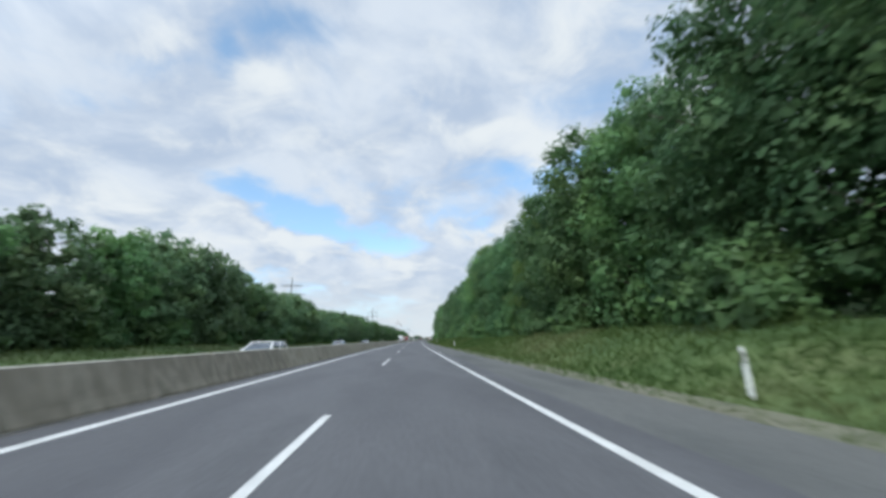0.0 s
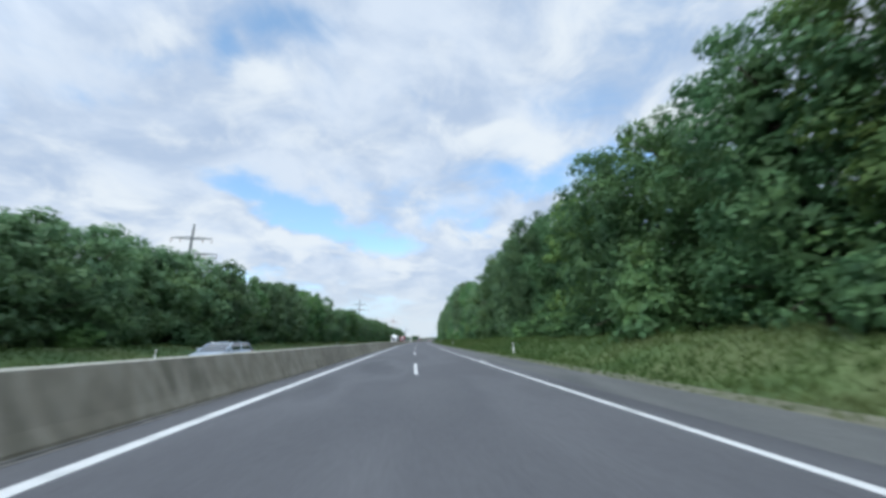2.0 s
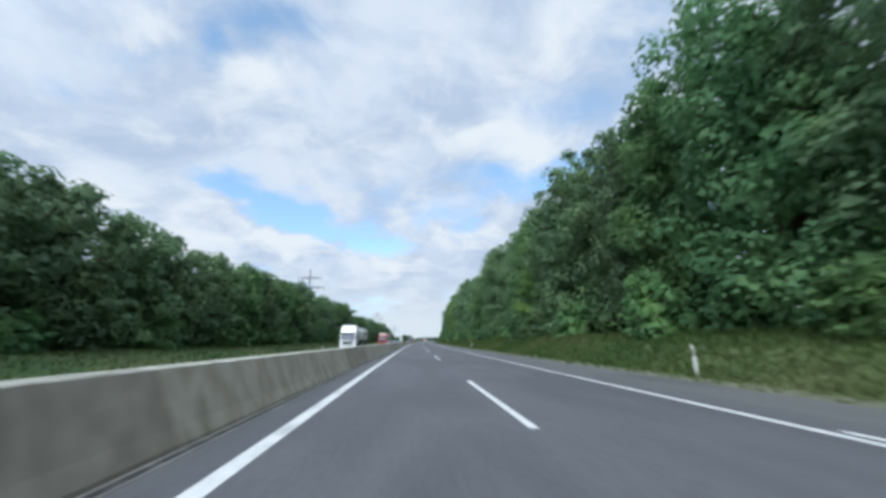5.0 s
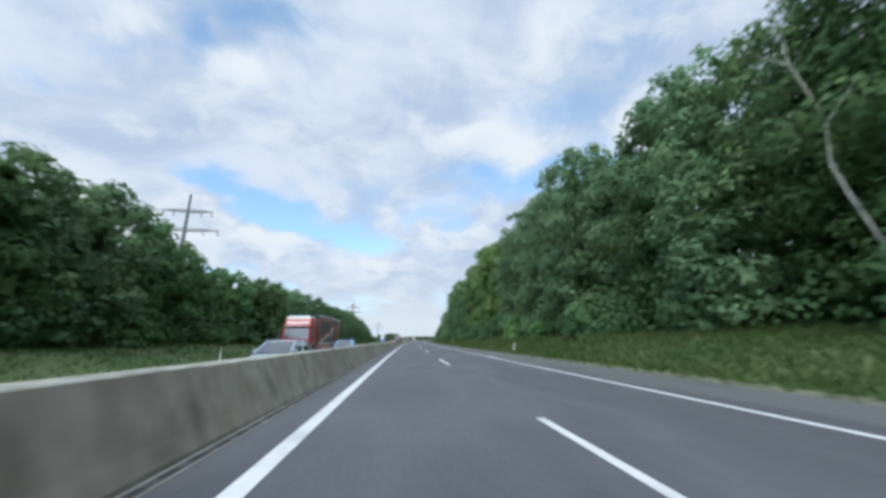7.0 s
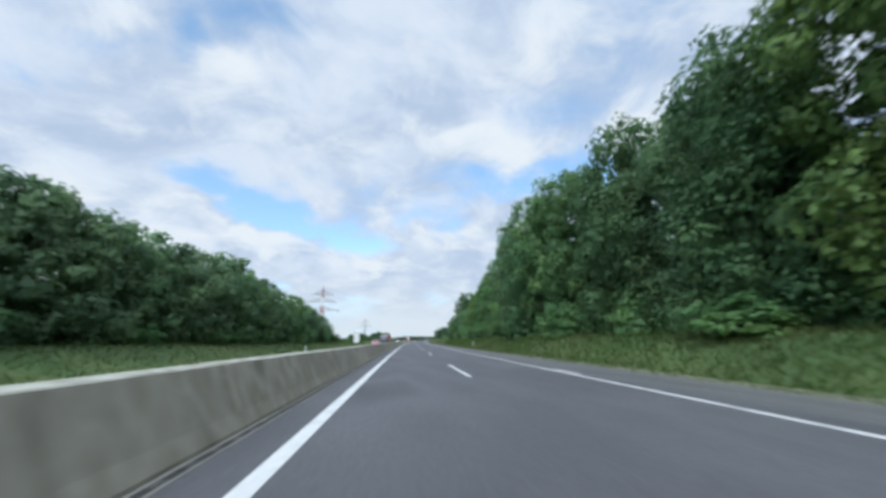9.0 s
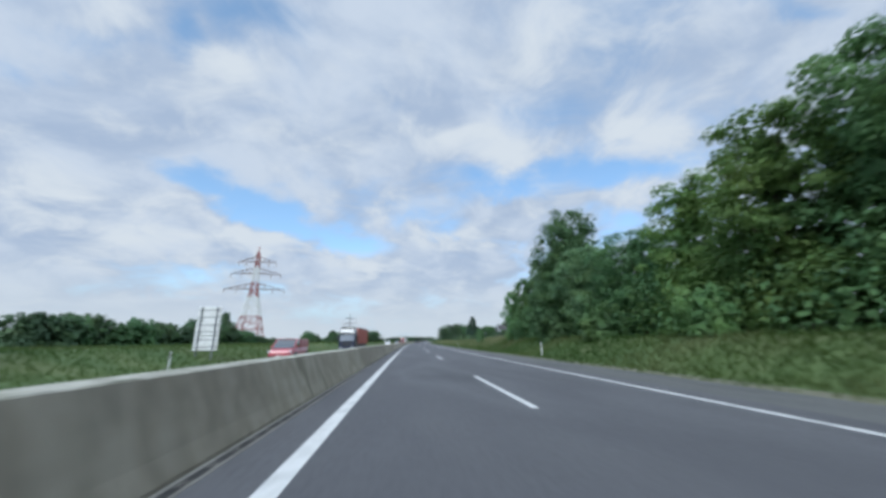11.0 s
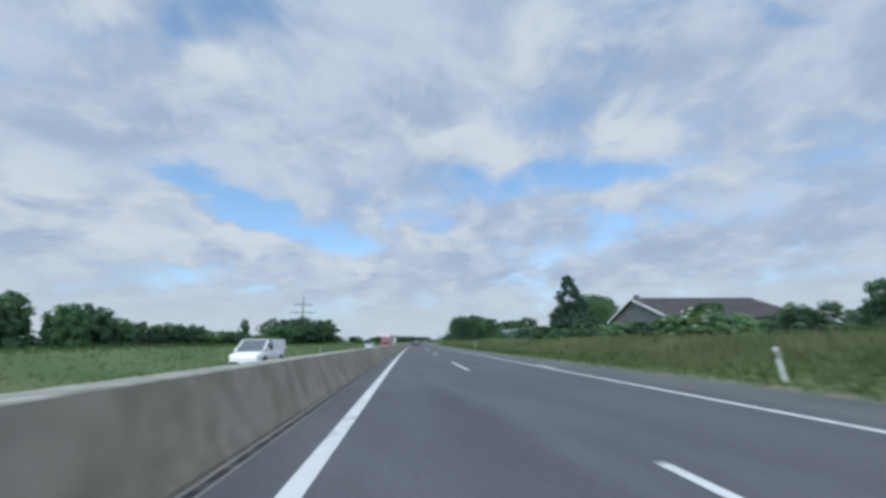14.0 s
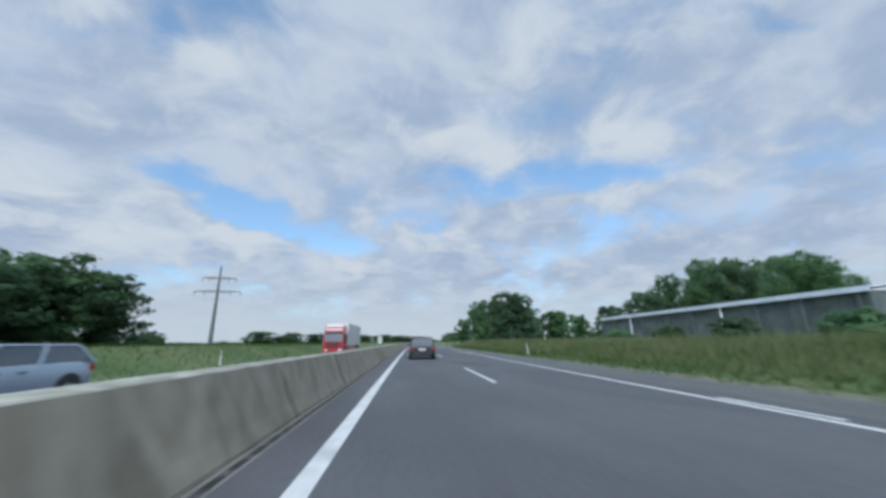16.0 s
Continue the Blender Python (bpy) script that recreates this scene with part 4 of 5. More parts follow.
def pylon(s, l, high, turn):
    py = base("lattice_pylon", s, l, land(s, l), turn, "red and white lattice steel power pylon with three crossarms", "pylon")
    levels = [0, 4.0, 7.5, 10.5, 13, 15, 17.2, 19.4, 21.6, 23.8, 26.0]

    def half(z):
        return 3.4 + (0.85 - 3.4) * z / 15 if z < 15 else 0.85 - 0.6 * (z - 15) / (high - 15)

    def bar(name, p, q, r0, r1, mat, parent, sides=5):
        bm = bmesh.new()
        rod(bm, p, q, r0, r1, sides)
        return part(name, bm, mat, parent)

    for i, (z0, z1) in enumerate(zip(levels, levels[1:])):
        a, b = half(z0), half(z1)
        c0 = [Vector((x * a, y * a, z0)) for x, y in ((-1, -1), (1, -1), (1, 1), (-1, 1))]
        c1 = [Vector((x * b, y * b, z1)) for x, y in ((-1, -1), (1, -1), (1, 1), (-1, 1))]
        r = 0.14 if z0 < 15 else 0.10
        mat = (RED_STEEL, WHITE_STEEL)[(i // 2) % 2]
        for k in range(4):
            leg = bar("tower_leg", c0[k], c1[k], r, r, mat, py)
            bar("brace", c0[k], c1[(k + 1) % 4], r * 0.6, r * 0.6, mat, leg, 4)
            bar("brace", c0[(k + 1) % 4], c1[k], r * 0.6, r * 0.6, mat, leg, 4)
            bar("brace", c1[k], c1[(k + 1) % 4], r * 0.6, r * 0.6, mat, leg, 4)
    bar("peak", (0, 0, 26.0), (0, 0, high), 0.22, 0.08, RED_STEEL, py, 6)
    for z, w, mat in ((15.3, 8.0, DARK_STEEL), (19.8, 6.6, DARK_STEEL), (23.3, 5.0, DARK_STEEL)):
        h = half(z)
        for sx in (-1, 1):
            arm = bar("crossarm", (sx * h, -h, z), (sx * w, 0, z - 0.2), 0.10, 0.07, mat, py)
            bar("chord", (sx * h, h, z), (sx * w, 0, z - 0.2), 0.10, 0.07, mat, arm)
            for y in (-h, h):
                bar("chord", (sx * h, y, z + 1.5), (sx * w, 0, z - 0.1), 0.08, 0.06, mat, arm)
            for f in (0.25, 0.5, 0.75):
                x = h + (w - h) * f
                bar("brace", (sx * x, -h * (1 - f), z - 0.2 * f), (sx * x, h * (1 - f), z - 0.2 * f), 0.06, 0.06, mat, arm, 4)
                bar("brace", (sx * x, 0, z - 0.2 * f), (sx * x, 0, z + 1.5 * (1 - f)), 0.06, 0.06, mat, arm, 4)
            for x in (w, w * 0.6):
                bar("insulator", (sx * x, 0, z - 1.3), (sx * x, 0, z - 0.2), 0.08, 0.08, CERAMIC, arm, 8)
    return py


pylon(530.5, -47.5, 28.0, 8)


# ---------------------------------------------------------------- buildings and fence on the right
ROOF_DARK = surface("dark_roof_tiles", [(0.05, 0.047, 0.05), (0.085, 0.078, 0.078)], 1.2, 0.85, 0.6, 14, fine=0.25, fine_scale=9)
WALL_GREY = surface("grey_render_wall", [(0.13, 0.14, 0.135), (0.20, 0.205, 0.195)], 0.8, 0.9, 0.2, 30, fine=0.1, fine_scale=10)
TRIM_WHITE = surface("white_trim", [(0.66, 0.68, 0.70), (0.76, 0.77, 0.78)], 1, 0.6, fine=0.06)
METAL_PALE = surface("pale_metal_roof_edge", [(0.55, 0.61, 0.68), (0.70, 0.74, 0.79)], 0.6, 0.45, metal=0.2, fine=0.12, fine_scale=6)
SHED_WALL = surface("dark_shed_wall", [(0.07, 0.085, 0.085), (0.12, 0.135, 0.13)], 0.7, 0.85, 0.3, 20, fine=0.2, fine_scale=8, island=0.25)
NETTING = surface("grey_green_netting", [(0.12, 0.17, 0.155), (0.20, 0.245, 0.235)], 0.25, 0.9, fine=0.2, fine_scale=12)
WOOD = surface("weathered_wood", [(0.16, 0.14, 0.12), (0.26, 0.235, 0.20)], 3, 0.9, 0.4, 25, fine=0.2, fine_scale=25, stretch=(1, 1, 0.2))
WINDOW = surface("window_glass", [(0.03, 0.035, 0.04), (0.05, 0.055, 0.06)], 1, 0.08, spec=0.6)


def slab(bm, pts, thick):
    """A plate: a ring of corners, thickened downwards."""
    up = [bm.verts.new(p) for p in pts]
    dn = [bm.verts.new(Vector(p) - Vector((0, 0, thick))) for p in pts]
    bm.faces.new(up)
    bm.faces.new(dn[::-1])
    for i in range(len(pts)):
        j = (i + 1) % len(pts)
        bm.faces.new((up[i], dn[i], dn[j], up[j]))
    bmesh.ops.recalc_face_normals(bm, faces=bm.faces[:])


def barn():
    """A broad barn with its gable to the road: x away from the road, y along it."""
    b = base("barn", 607, 39.5, 0.3, 0, "large barn with a dark tiled roof and white verge boards", "barn")
    w, eave, ridge, ln = 8.6, 4.6, 8.3, 24.0
    bm = bmesh.new()
    ring = [(-w, 0), (w, 0), (w, eave), (0, ridge - 0.25), (-w, eave)]
    a = [bm.verts.new((0, y, z)) for y, z in ring]
    c = [bm.verts.new((ln, y, z)) for y, z in ring]
    bm.faces.new(a), bm.faces.new(c[::-1])
    for i in range(5):
        bm.faces.new((a[i], c[i], c[(i + 1) % 5], a[(i + 1) % 5]))
    bmesh.ops.recalc_face_normals(bm, faces=bm.faces[:])
    part("wall", bm, WALL_GREY, b)
    for sy in (-1, 1):
        bm = bmesh.new()
        slab(bm, [(-0.5, 0, ridge), (ln + 0.5, 0, ridge), (ln + 0.5, sy * (w + 0.6), eave - 0.2), (-0.5, sy * (w + 0.6), eave - 0.2)], 0.2)
        roof = part("roof", bm, ROOF_DARK, b, "dark tiled roof slope")
        # tile courses
        for k in range(1, 18):
            f = k / 18
            bm = bmesh.new()
            y, z = sy * (w + 0.6) * f, ridge + (eave - 0.2 - ridge) * f
            box(bm, -0.5, ln + 0.5, y - 0.05, y + 0.05, z + 0.005, z + 0.045)
            part("tile_course", bm, ROOF_DARK, roof)
        bm = bmesh.new()
        slab(bm, [(-0.62, 0, ridge + 0.08), (-0.5, 0, ridge + 0.08), (-0.5, sy * (w + 0.65), eave - 0.15), (-0.62, sy * (w + 0.65), eave - 0.15)], 0.34)
        part("verge_board", bm, TRIM_WHITE, b, "white verge board")
    bm = bmesh.new()
    rod(bm, (-0.5, 0, ridge + 0.05), (ln + 0.5, 0, ridge + 0.05), 0.14, 0.14, 8)
    part("ridge", bm, ROOF_DARK, b)
    bm = bmesh.new()
    box(bm, 0.4, 1.1, -0.4, 0.4, ridge - 0.6, ridge + 0.75, 0.04)
    part("chimney", bm, WALL_GREY, b)
    bm = bmesh.new()
    box(bm, -0.06, 0.0, -2.1, 2.1, 0, 3.6, 0.02)
    part("door", bm, WOOD, b, "wide wooden barn door")
    for y in (-5.5, 5.5):
        win = bmesh.new()
        box(win, -0.05, 0.0, y - 0.7, y + 0.7, 1.4, 2.6, 0.015)
        fr = part("window", win, TRIM_WHITE, b)
        win = bmesh.new()
        box(win, -0.07, -0.04, y - 0.6, y + 0.6, 1.5, 2.5)
        part("pane", win, WINDOW, fr)


def long_shed():
    """A long low shed beside the road with a pale metal roof edge."""
    sh = base("long_shed", 661.5, 31.0, 0.3, 0, "long low dark shed with a pale metal roof edge", "shed")
    hl, deep, h = 19.0, 9.0, 4.3
    bm = bmesh.new()
    box(bm, 0.5, deep, -hl + 0.4, hl - 0.4, 0, h - 0.1)
    wall = part("wall", bm, SHED_WALL, sh)
    for k in range(38):
        bm = bmesh.new()
        y = -hl + 0.5 + k * 1.0
        box(bm, 0.44, 0.5, y, y + 0.94, 0.05, h - 0.15, 0.01)
        part("panel", bm, SHED_WALL, wall)
    bm = bmesh.new()
    slab(bm, [(0, -hl, h + 0.2), (deep + 0.4, -hl, h + 1.0), (deep + 0.4, hl, h + 1.0), (0, hl, h + 0.2)], 0.12)
    part("roof", bm, METAL_PALE, sh)
    for k in range(19):
        bm = bmesh.new()
        y = -hl + k * 2.0
        box(bm, -0.1, 0.0, y + 0.01, y + 1.99, h - 0.18, h + 0.24, 0.01)
        part("roof_edge_panel", bm, METAL_PALE, sh)
    for k in range(10):
        bm = bmesh.new()
        y = -hl + 0.9 + k * 4.13
        box(bm, 0.05, 0.2, y - 0.08, y + 0.08, 0, h - 0.1, 0.01)
        part("post", bm, TRIM_WHITE if k % 4 == 3 else SHED_WALL, sh)


def windbreak():
    """A long fence of grey-green netting on wooden posts."""
    fe = base("windbreak_fence", 540, 27.0, 0.0, 0, "long fence of grey-green netting on wooden posts", "fence")
    inv = fe.matrix_basis.inverted()
    for k in range(15):
        s = 488 + 4.5 * k
        z = land(s, 27)
        m = inv @ at(s, 27.0, z)
        bm = bmesh.new()
        rod(bm, (0, 0, -0.3), (0, 0, 2.05), 0.06, 0.05, 7)
        bmesh.ops.transform(bm, matrix=m, verts=bm.verts[:])
        part("post", bm, WOOD, fe)
        n = inv @ at(s + 4.5, 27.0, land(s + 4.5, 27))
        bm = bmesh.new()
        grid = []
        for i in range(10):
            q = m.translation.lerp(n.translation, i / 9)
            sag = -0.08 * math.sin(math.pi * i / 9)
            grid.append([bm.verts.new((q.x - 0.07 + 0.03 * math.sin(i * 2.1 + j), q.y, q.z + (0.15, 0.7, 1.3, 1.9)[j] + sag)) for j in range(4)])
        for i in range(9):
            for j in range(3):
                bm.faces.new((grid[i][j], grid[i + 1][j], grid[i + 1][j + 1], grid[i][j + 1]))
        bmesh.ops.solidify(bm, geom=bm.faces[:], thickness=0.012)
        part("netting", bm, NETTING, fe)


barn()
long_shed()
windbreak()


def loft(bm, rings):
    vv = [[bm.verts.new(p) for p in r] for r in rings]
    k = len(rings[0])
    for a, b in zip(vv, vv[1:]):
        for i in range(k):
            j = (i + 1) % k
            bm.faces.new((a[i], a[j], b[j], b[i]))
    bm.faces.new(vv[0][::-1])
    bm.faces.new(vv[-1])
    bmesh.ops.recalc_face_normals(bm, faces=bm.faces[:])


def bare_trunk(s, l, lean_s, high):
    tr = new("leaning_trunk")
    tagged(tr, "thin pale bare trunk leaning at the edge of the wood", "tree trunk")
    tr.matrix_basis = at(s, l, land(s, l) - 0.2)
    bm = bmesh.new()
    pts = [Vector((0.12 * math.sin(i * 1.3), lean_s * i / 8 + 0.15 * math.sin(i * 2.1), high * i / 8)) for i in range(9)]
    loft(bm, [[p + Vector((math.cos(a), math.sin(a), 0)) * (0.042 - 0.003 * i) for a in [math.pi * q / 4 for q in range(8)]] for i, p in enumerate(pts)])
    part("stem", bm, PALE_BARK, tr)
    for i, d in ((5, (0.3, -1.0, 1.2)), (7, (-0.2, 0.9, 1.3))):
        bm = bmesh.new()
        rod(bm, pts[i], pts[i] + Vector(d), 0.03, 0.01, 6)
        part("branch", bm, PALE_BARK, tr)


bare_trunk(279.5, 12.2, 1.1, 11.5)
bare_trunk(616, 18.5, 0.2, 3.2)
bare_trunk(619.5, 18.8, -0.15, 2.8)
bare_trunk(623, 19.0, 0.15, 2.4)
bare_trunk(627, 19.0, -0.1, 2.6)


def road_sign_back(s, l):
    sg = base("road_sign", s, l, land(s, l), 0, "grey back of a tall sign with stacked panels on posts", "road sign")
    for x in (-0.55, 0.55):
        bm = bmesh.new()
        rod(bm, (x, 0, -0.3), (x, 0, 3.7), 0.05, 0.05, 10)
        part("post", bm, STEEL, sg)
    for k in range(3):
        bm = bmesh.new()
        box(bm, -0.85, 0.85, 0.06, 0.1, 0.55 + k * 1.08, 1.59 + k * 1.08, 0.015)
        pn = part("panel", bm, WHITE_STEEL, sg)
        for z in (0.8, 1.3):
            bm = bmesh.new()
            box(bm, -0.8, 0.8, 0.03, 0.06, z + k * 1.08 - 0.03, z + k * 1.08 + 0.03)
            part("rail", bm, STEEL, pn)


road_sign_back(454, -17.2)
road_sign_back(772, -17.2)

SIGN_BLUE = surface("blue_sign_face", [(0.02, 0.075, 0.36), (0.03, 0.10, 0.44)], 3, 0.4, fine=0.08, fine_scale=20)


def distance_sign(s, l):
    """A small blue plate on two short stands on the crown of the barrier; its writing is plain bars."""
    sg = base("distance_sign", s, l, 0.88, 0, "small blue distance sign with white bars, standing on the concrete barrier", "road sign")
    for x in (-0.24, 0.24):
        bm = bmesh.new()
        rod(bm, (x * 0.7, 0.025, 0), (x * 0.75, 0.025, 0.42), 0.015, 0.015, 8)
        part("stand", bm, STEEL, sg)
    bm = bmesh.new()
    box(bm, -0.28, 0.28, -0.01, 0.01, 0.15, 0.42, 0.005)
    plate = part("plate", bm, SIGN_BLUE, sg, "blue sign plate")
    for x0, x1, z0, z1 in ((-0.23, -0.06, 0.30, 0.38), (-0.02, 0.08, 0.32, 0.38), (-0.22, 0.06, 0.2, 0.245), (0.17, 0.25, 0.34, 0.40)):
        bm = bmesh.new()
        box(bm, x0, x1, -0.014, -0.009, z0, z1)
        part("white_bar", bm, WHITE_STEEL, plate, "plain white bar")


distance_sign(314.5, -5.0)

# ---------------------------------------------------------------- vehicles
TYRE = surface("tyre_rubber", [(0.018, 0.018, 0.019), (0.035, 0.035, 0.036)], 8, 0.85, 0.2, 60, fine=0.2, fine_scale=40)
RIM = surface("alloy_rim", [(0.38, 0.39, 0.41), (0.55, 0.56, 0.58)], 4, 0.35, metal=0.8, fine=0.08)
GLASS = surface("car_glass", [(0.02, 0.024, 0.028), (0.04, 0.045, 0.05)], 1.5, 0.05, spec=1.0, coat=1.0)
LAMP_RED = surface("tail_lamp_red", [(0.32, 0.02, 0.02), (0.42, 0.03, 0.03)], 5, 0.2, spec=0.6)
LAMP_CLEAR = surface("headlamp_clear", [(0.6, 0.62, 0.64), (0.75, 0.76, 0.78)], 5, 0.12, spec=0.6)
PLATE = surface("plate_white", [(0.62, 0.62, 0.58), (0.7, 0.7, 0.66)], 3, 0.5, fine=0.05)
CHASSIS = surface("dirty_chassis", [(0.03, 0.03, 0.032), (0.07, 0.068, 0.065)], 3, 0.8, fine=0.2, fine_scale=15)


def paint(name, c, metal=0.0):
    d = tuple(v * 0.86 for v in c)
    return surface(name, [d, c], 0.9, 0.35, metal=metal, fine=0.04, fine_scale=30, coat=0.6)


BLACK_PAINT = paint("black_car_paint", (0.022, 0.023, 0.026))
SILVER_PAINT = paint("silver_blue_car_paint", (0.36, 0.42, 0.50), 0.3)
WHITE_PAINT = paint("white_vehicle_paint", (0.74, 0.75, 0.75))
GREY_PAINT = paint("grey_car_paint", (0.20, 0.22, 0.24), 0.3)
RED_PAINT = paint("red_truck_paint", (0.36, 0.026, 0.03))
NAVY_PAINT = paint("dark_blue_truck_paint", (0.018, 0.022, 0.05))
BAR_GREY = paint("grey_bar_paint", (0.10, 0.11, 0.12))
STEEL_BLUE = paint("blue_grey_car_paint", (0.30, 0.37, 0.45))
MAROON_PAINT = paint("dark_red_van_paint", (0.36, 0.07, 0.09))
BLUE_PAINT = paint("pale_blue_car_paint", (0.22, 0.40, 0.62), 0.1)
RUST_RED = surface("red_brown_container_paint", [(0.27, 0.075, 0.055), (0.34, 0.105, 0.08), (0.30, 0.10, 0.075)], 0.5, 0.6, 0.15, 30, fine=0.12, fine_scale=8)
TANK_GREY = surface("pale_grey_tank_paint", [(0.50, 0.51, 0.50), (0.63, 0.64, 0.63)], 0.6, 0.4, fine=0.08, fine_scale=6)
NIGHT_BLUE = surface("dark_trailer_panel", [(0.018, 0.026, 0.036), (0.035, 0.046, 0.058)], 0.6, 0.45, fine=0.1)


def wheel(parent, x, y, r, w):
    """A wheel under its vehicle: tyre ring and dished rim; x is its outer face."""
    sgn = 1 if x > 0 else -1
    hub = new("wheel")
    hub.parent = parent
    hub.location = (x, y, r)
    bm = bmesh.new()
    prof = [(0.0, 0.62 * r), (0.03, 0.93 * r), (0.07, r), (w - 0.05, r), (w, 0.9 * r)]
    n = 20
    rings = []
    for d, rr in prof:
        rings.append([bm.verts.new((-sgn * d, math.cos(2 * math.pi * i / n) * rr, math.sin(2 * math.pi * i / n) * rr)) for i in range(n)])
    for a, b in zip(rings, rings[1:]):
        for i in range(n):
            j = (i + 1) % n
            bm.faces.new((a[i], a[j], b[j], b[i]))
    bm.faces.new(rings[-1])
    bmesh.ops.recalc_face_normals(bm, faces=bm.faces[:])
    part("tyre", bm, TYRE, hub)
    bm = bmesh.new()
    bmesh.ops.create_cone(bm, cap_ends=True, segments=n, radius1=0.64 * r, radius2=0.55 * r, depth=0.04, matrix=pose(-sgn * 0.05, 0, 0, 0, 90 * sgn, 0))
    for i in range(5):
        a = 2 * math.pi * i / 5
        rod(bm, (-sgn * 0.015, 0, 0), (-sgn * 0.02, math.cos(a) * 0.56 * r, math.sin(a) * 0.56 * r), 0.055 * r / 0.32, 0.035 * r / 0.32, 5)
    part("rim", bm, RIM, hub)


def car(name, label, s, l, turn, body_paint, L=4.4, W=1.82, H=1.5, style="hatch"):
    v = base(name, s, l, OPPOSITE if turn else 0, turn, label, "car" if style != "van" else "van")
    w, h = W / 2, L / 2
    belt = {"hatch": 0.92, "suv": 1.02, "van": 1.05, "wagon": 0.93}[style]
    nose = {"hatch": 0.74, "suv": 0.86, "van": 0.92, "wagon": 0.76}[style]
    low = 0.22
    st = [(-h, 0.84, 0.42, belt - 0.12), (-h + 0.10, 0.93, 0.30, belt - 0.02), (-h + 0.5, 1.0, low, belt), (-0.25 * L, 1.0, low, belt), (0.12 * L, 1.0, low, belt - 0.02),
          (0.2 * L, 1.0, low, belt - 0.03), (0.36 * L, 0.98, low, nose + 0.06), (h - 0.18, 0.92, low + 0.02, nose - 0.04), (h - 0.04, 0.84, 0.30, nose - 0.14), (h, 0.72, 0.38, nose - 0.24)]
    rings = []
    for y, f, z0, z1 in st:
        m = z0 + (z1 - z0) * 0.55
        rings.append([(-w * f * 0.9, y, z0), (-w * f, y, z0 + 0.1), (-w * f, y, m), (-w * f * 0.95, y, z1 - 0.05), (-w * f * 0.86, y, z1),
                      (w * f * 0.86, y, z1), (w * f * 0.95, y, z1 - 0.05), (w * f, y, m), (w * f, y, z0 + 0.1), (w * f * 0.9, y, z0)])
    bm = bmesh.new()
    loft(bm, rings)
    body = part("body", bm, body_paint, v)
    for p in body.data.polygons:
        p.use_smooth = len(p.vertices) == 4 and abs(p.normal.y) < 0.9
    # cabin
    yr0, yr1, yf1, yf0 = {"hatch": (-h + 0.10, -h + 0.62, 0.06 * L, 0.27 * L), "suv": (-h + 0.08, -h + 0.45, 0.07 * L, 0.26 * L),
                          "van": (-h + 0.03, -h + 0.12, 0.17 * L, 0.33 * L), "wagon": (-h + 0.08, -h + 0.5, 0.05 * L, 0.26 * L)}[style]
    wb, wt = w * 0.88, w * (0.70 if style != "van" else 0.80)
    zb, zt = belt - 0.03, H - 0.03

    def cab(f, out=0.0):
        return [(x * (wb + (wt - wb) * f + out), yr0 + (yr1 - yr0) * f - out if e == 0 else yf0 + (yf1 - yf0) * f + out, zb + (zt - zb) * f)
                for x, e in ((-1, 0), (1, 0), (1, 1), (-1, 1))]

    bm = bmesh.new()
    loft(bm, [cab(0), cab(0.5, 0.03), cab(1)])
    part("window", bm, GLASS, v, "dark tinted glass")
    bm = bmesh.new()
    c = cab(1, 0.02)
    top = [(x * 0.88, y * (1 - 0.04 * (1 if y > 0 else -1) * 0), H + 0.02) for x, y, z in c]
    loft(bm, [c, [(x, y, z + 0.03) for x, y, z in c], top])
    part("roof", bm, body_paint, v)
    c0, c1 = cab(0, 0.02), cab(1, 0.02)
    for i in range(4):
        bm = bmesh.new()
        rod(bm, c0[i], c1[i], 0.06, 0.05, 6)
        part("pillar", bm, body_paint, v)
    for sx in (0, 1):
        bm = bmesh.new()
        a, b = Vector(c0[1 if sx else 0]), Vector(c0[2 if sx else 3])
        d, e = Vector(c1[1 if sx else 0]), Vector(c1[2 if sx else 3])
        rod(bm, a.lerp(b, 0.48), d.lerp(e, 0.46), 0.045, 0.045, 6)
        if style == "van":
            f0, f1 = a.lerp(b, 0.60), d.lerp(e, 0.74)
            o = Vector((0.035 if sx else -0.035, 0, 0))
            q = [a + o, f0 + o, f1 + o, d + o]
            vs = [bm.verts.new(p) for p in q] + [bm.verts.new(p - o * 1.5) for p in q]
            bm.faces.new(vs[:4]), bm.faces.new(vs[4:][::-1])
            for i in range(4):
                bm.faces.new((vs[i], vs[4 + i], vs[4 + (i + 1) % 4], vs[(i + 1) % 4]))
            bmesh.ops.recalc_face_normals(bm, faces=bm.faces[:])
        part("side_panel" if style == "van" else "pillar", bm, body_paint, v)
        x = w if sx else -w
        sg = 1 if sx else -1
        bm = bmesh.new()
        box(bm, x + sg * 0.01 - 0.09, x + sg * 0.01 + 0.09, yf0 - 0.35, yf0 - 0.2, belt, belt + 0.14, 0.03)
        part("wing_mirror", bm, body_paint, v)
        for yy in (-0.02 * L, 0.26 * L - 0.62):
            bm = bmesh.new()
            box(bm, x - 0.012 if sx else x - 0.012, x + 0.012, yy - 0.1, yy + 0.1, belt - 0.2, belt - 0.165, 0.005)
            part("door_handle", bm, BLACK_PLASTIC, v)
        bm = bmesh.new()
        box(bm, x - 0.02, x + 0.012 * sg + (0.012 if sx else 0.008), -0.24 * L, 0.24 * L, low, low + 0.16, 0.01)
        part("sill", bm, BLACK_PLASTIC, v)
        bm = bmesh.new()
        box(bm, x * 0.78 - 0.13, x * 0.78 + 0.13, h - 0.20, h - 0.045, nose - 0.24, nose - 0.09, 0.03)
        part("headlight", bm, LAMP_CLEAR, v)
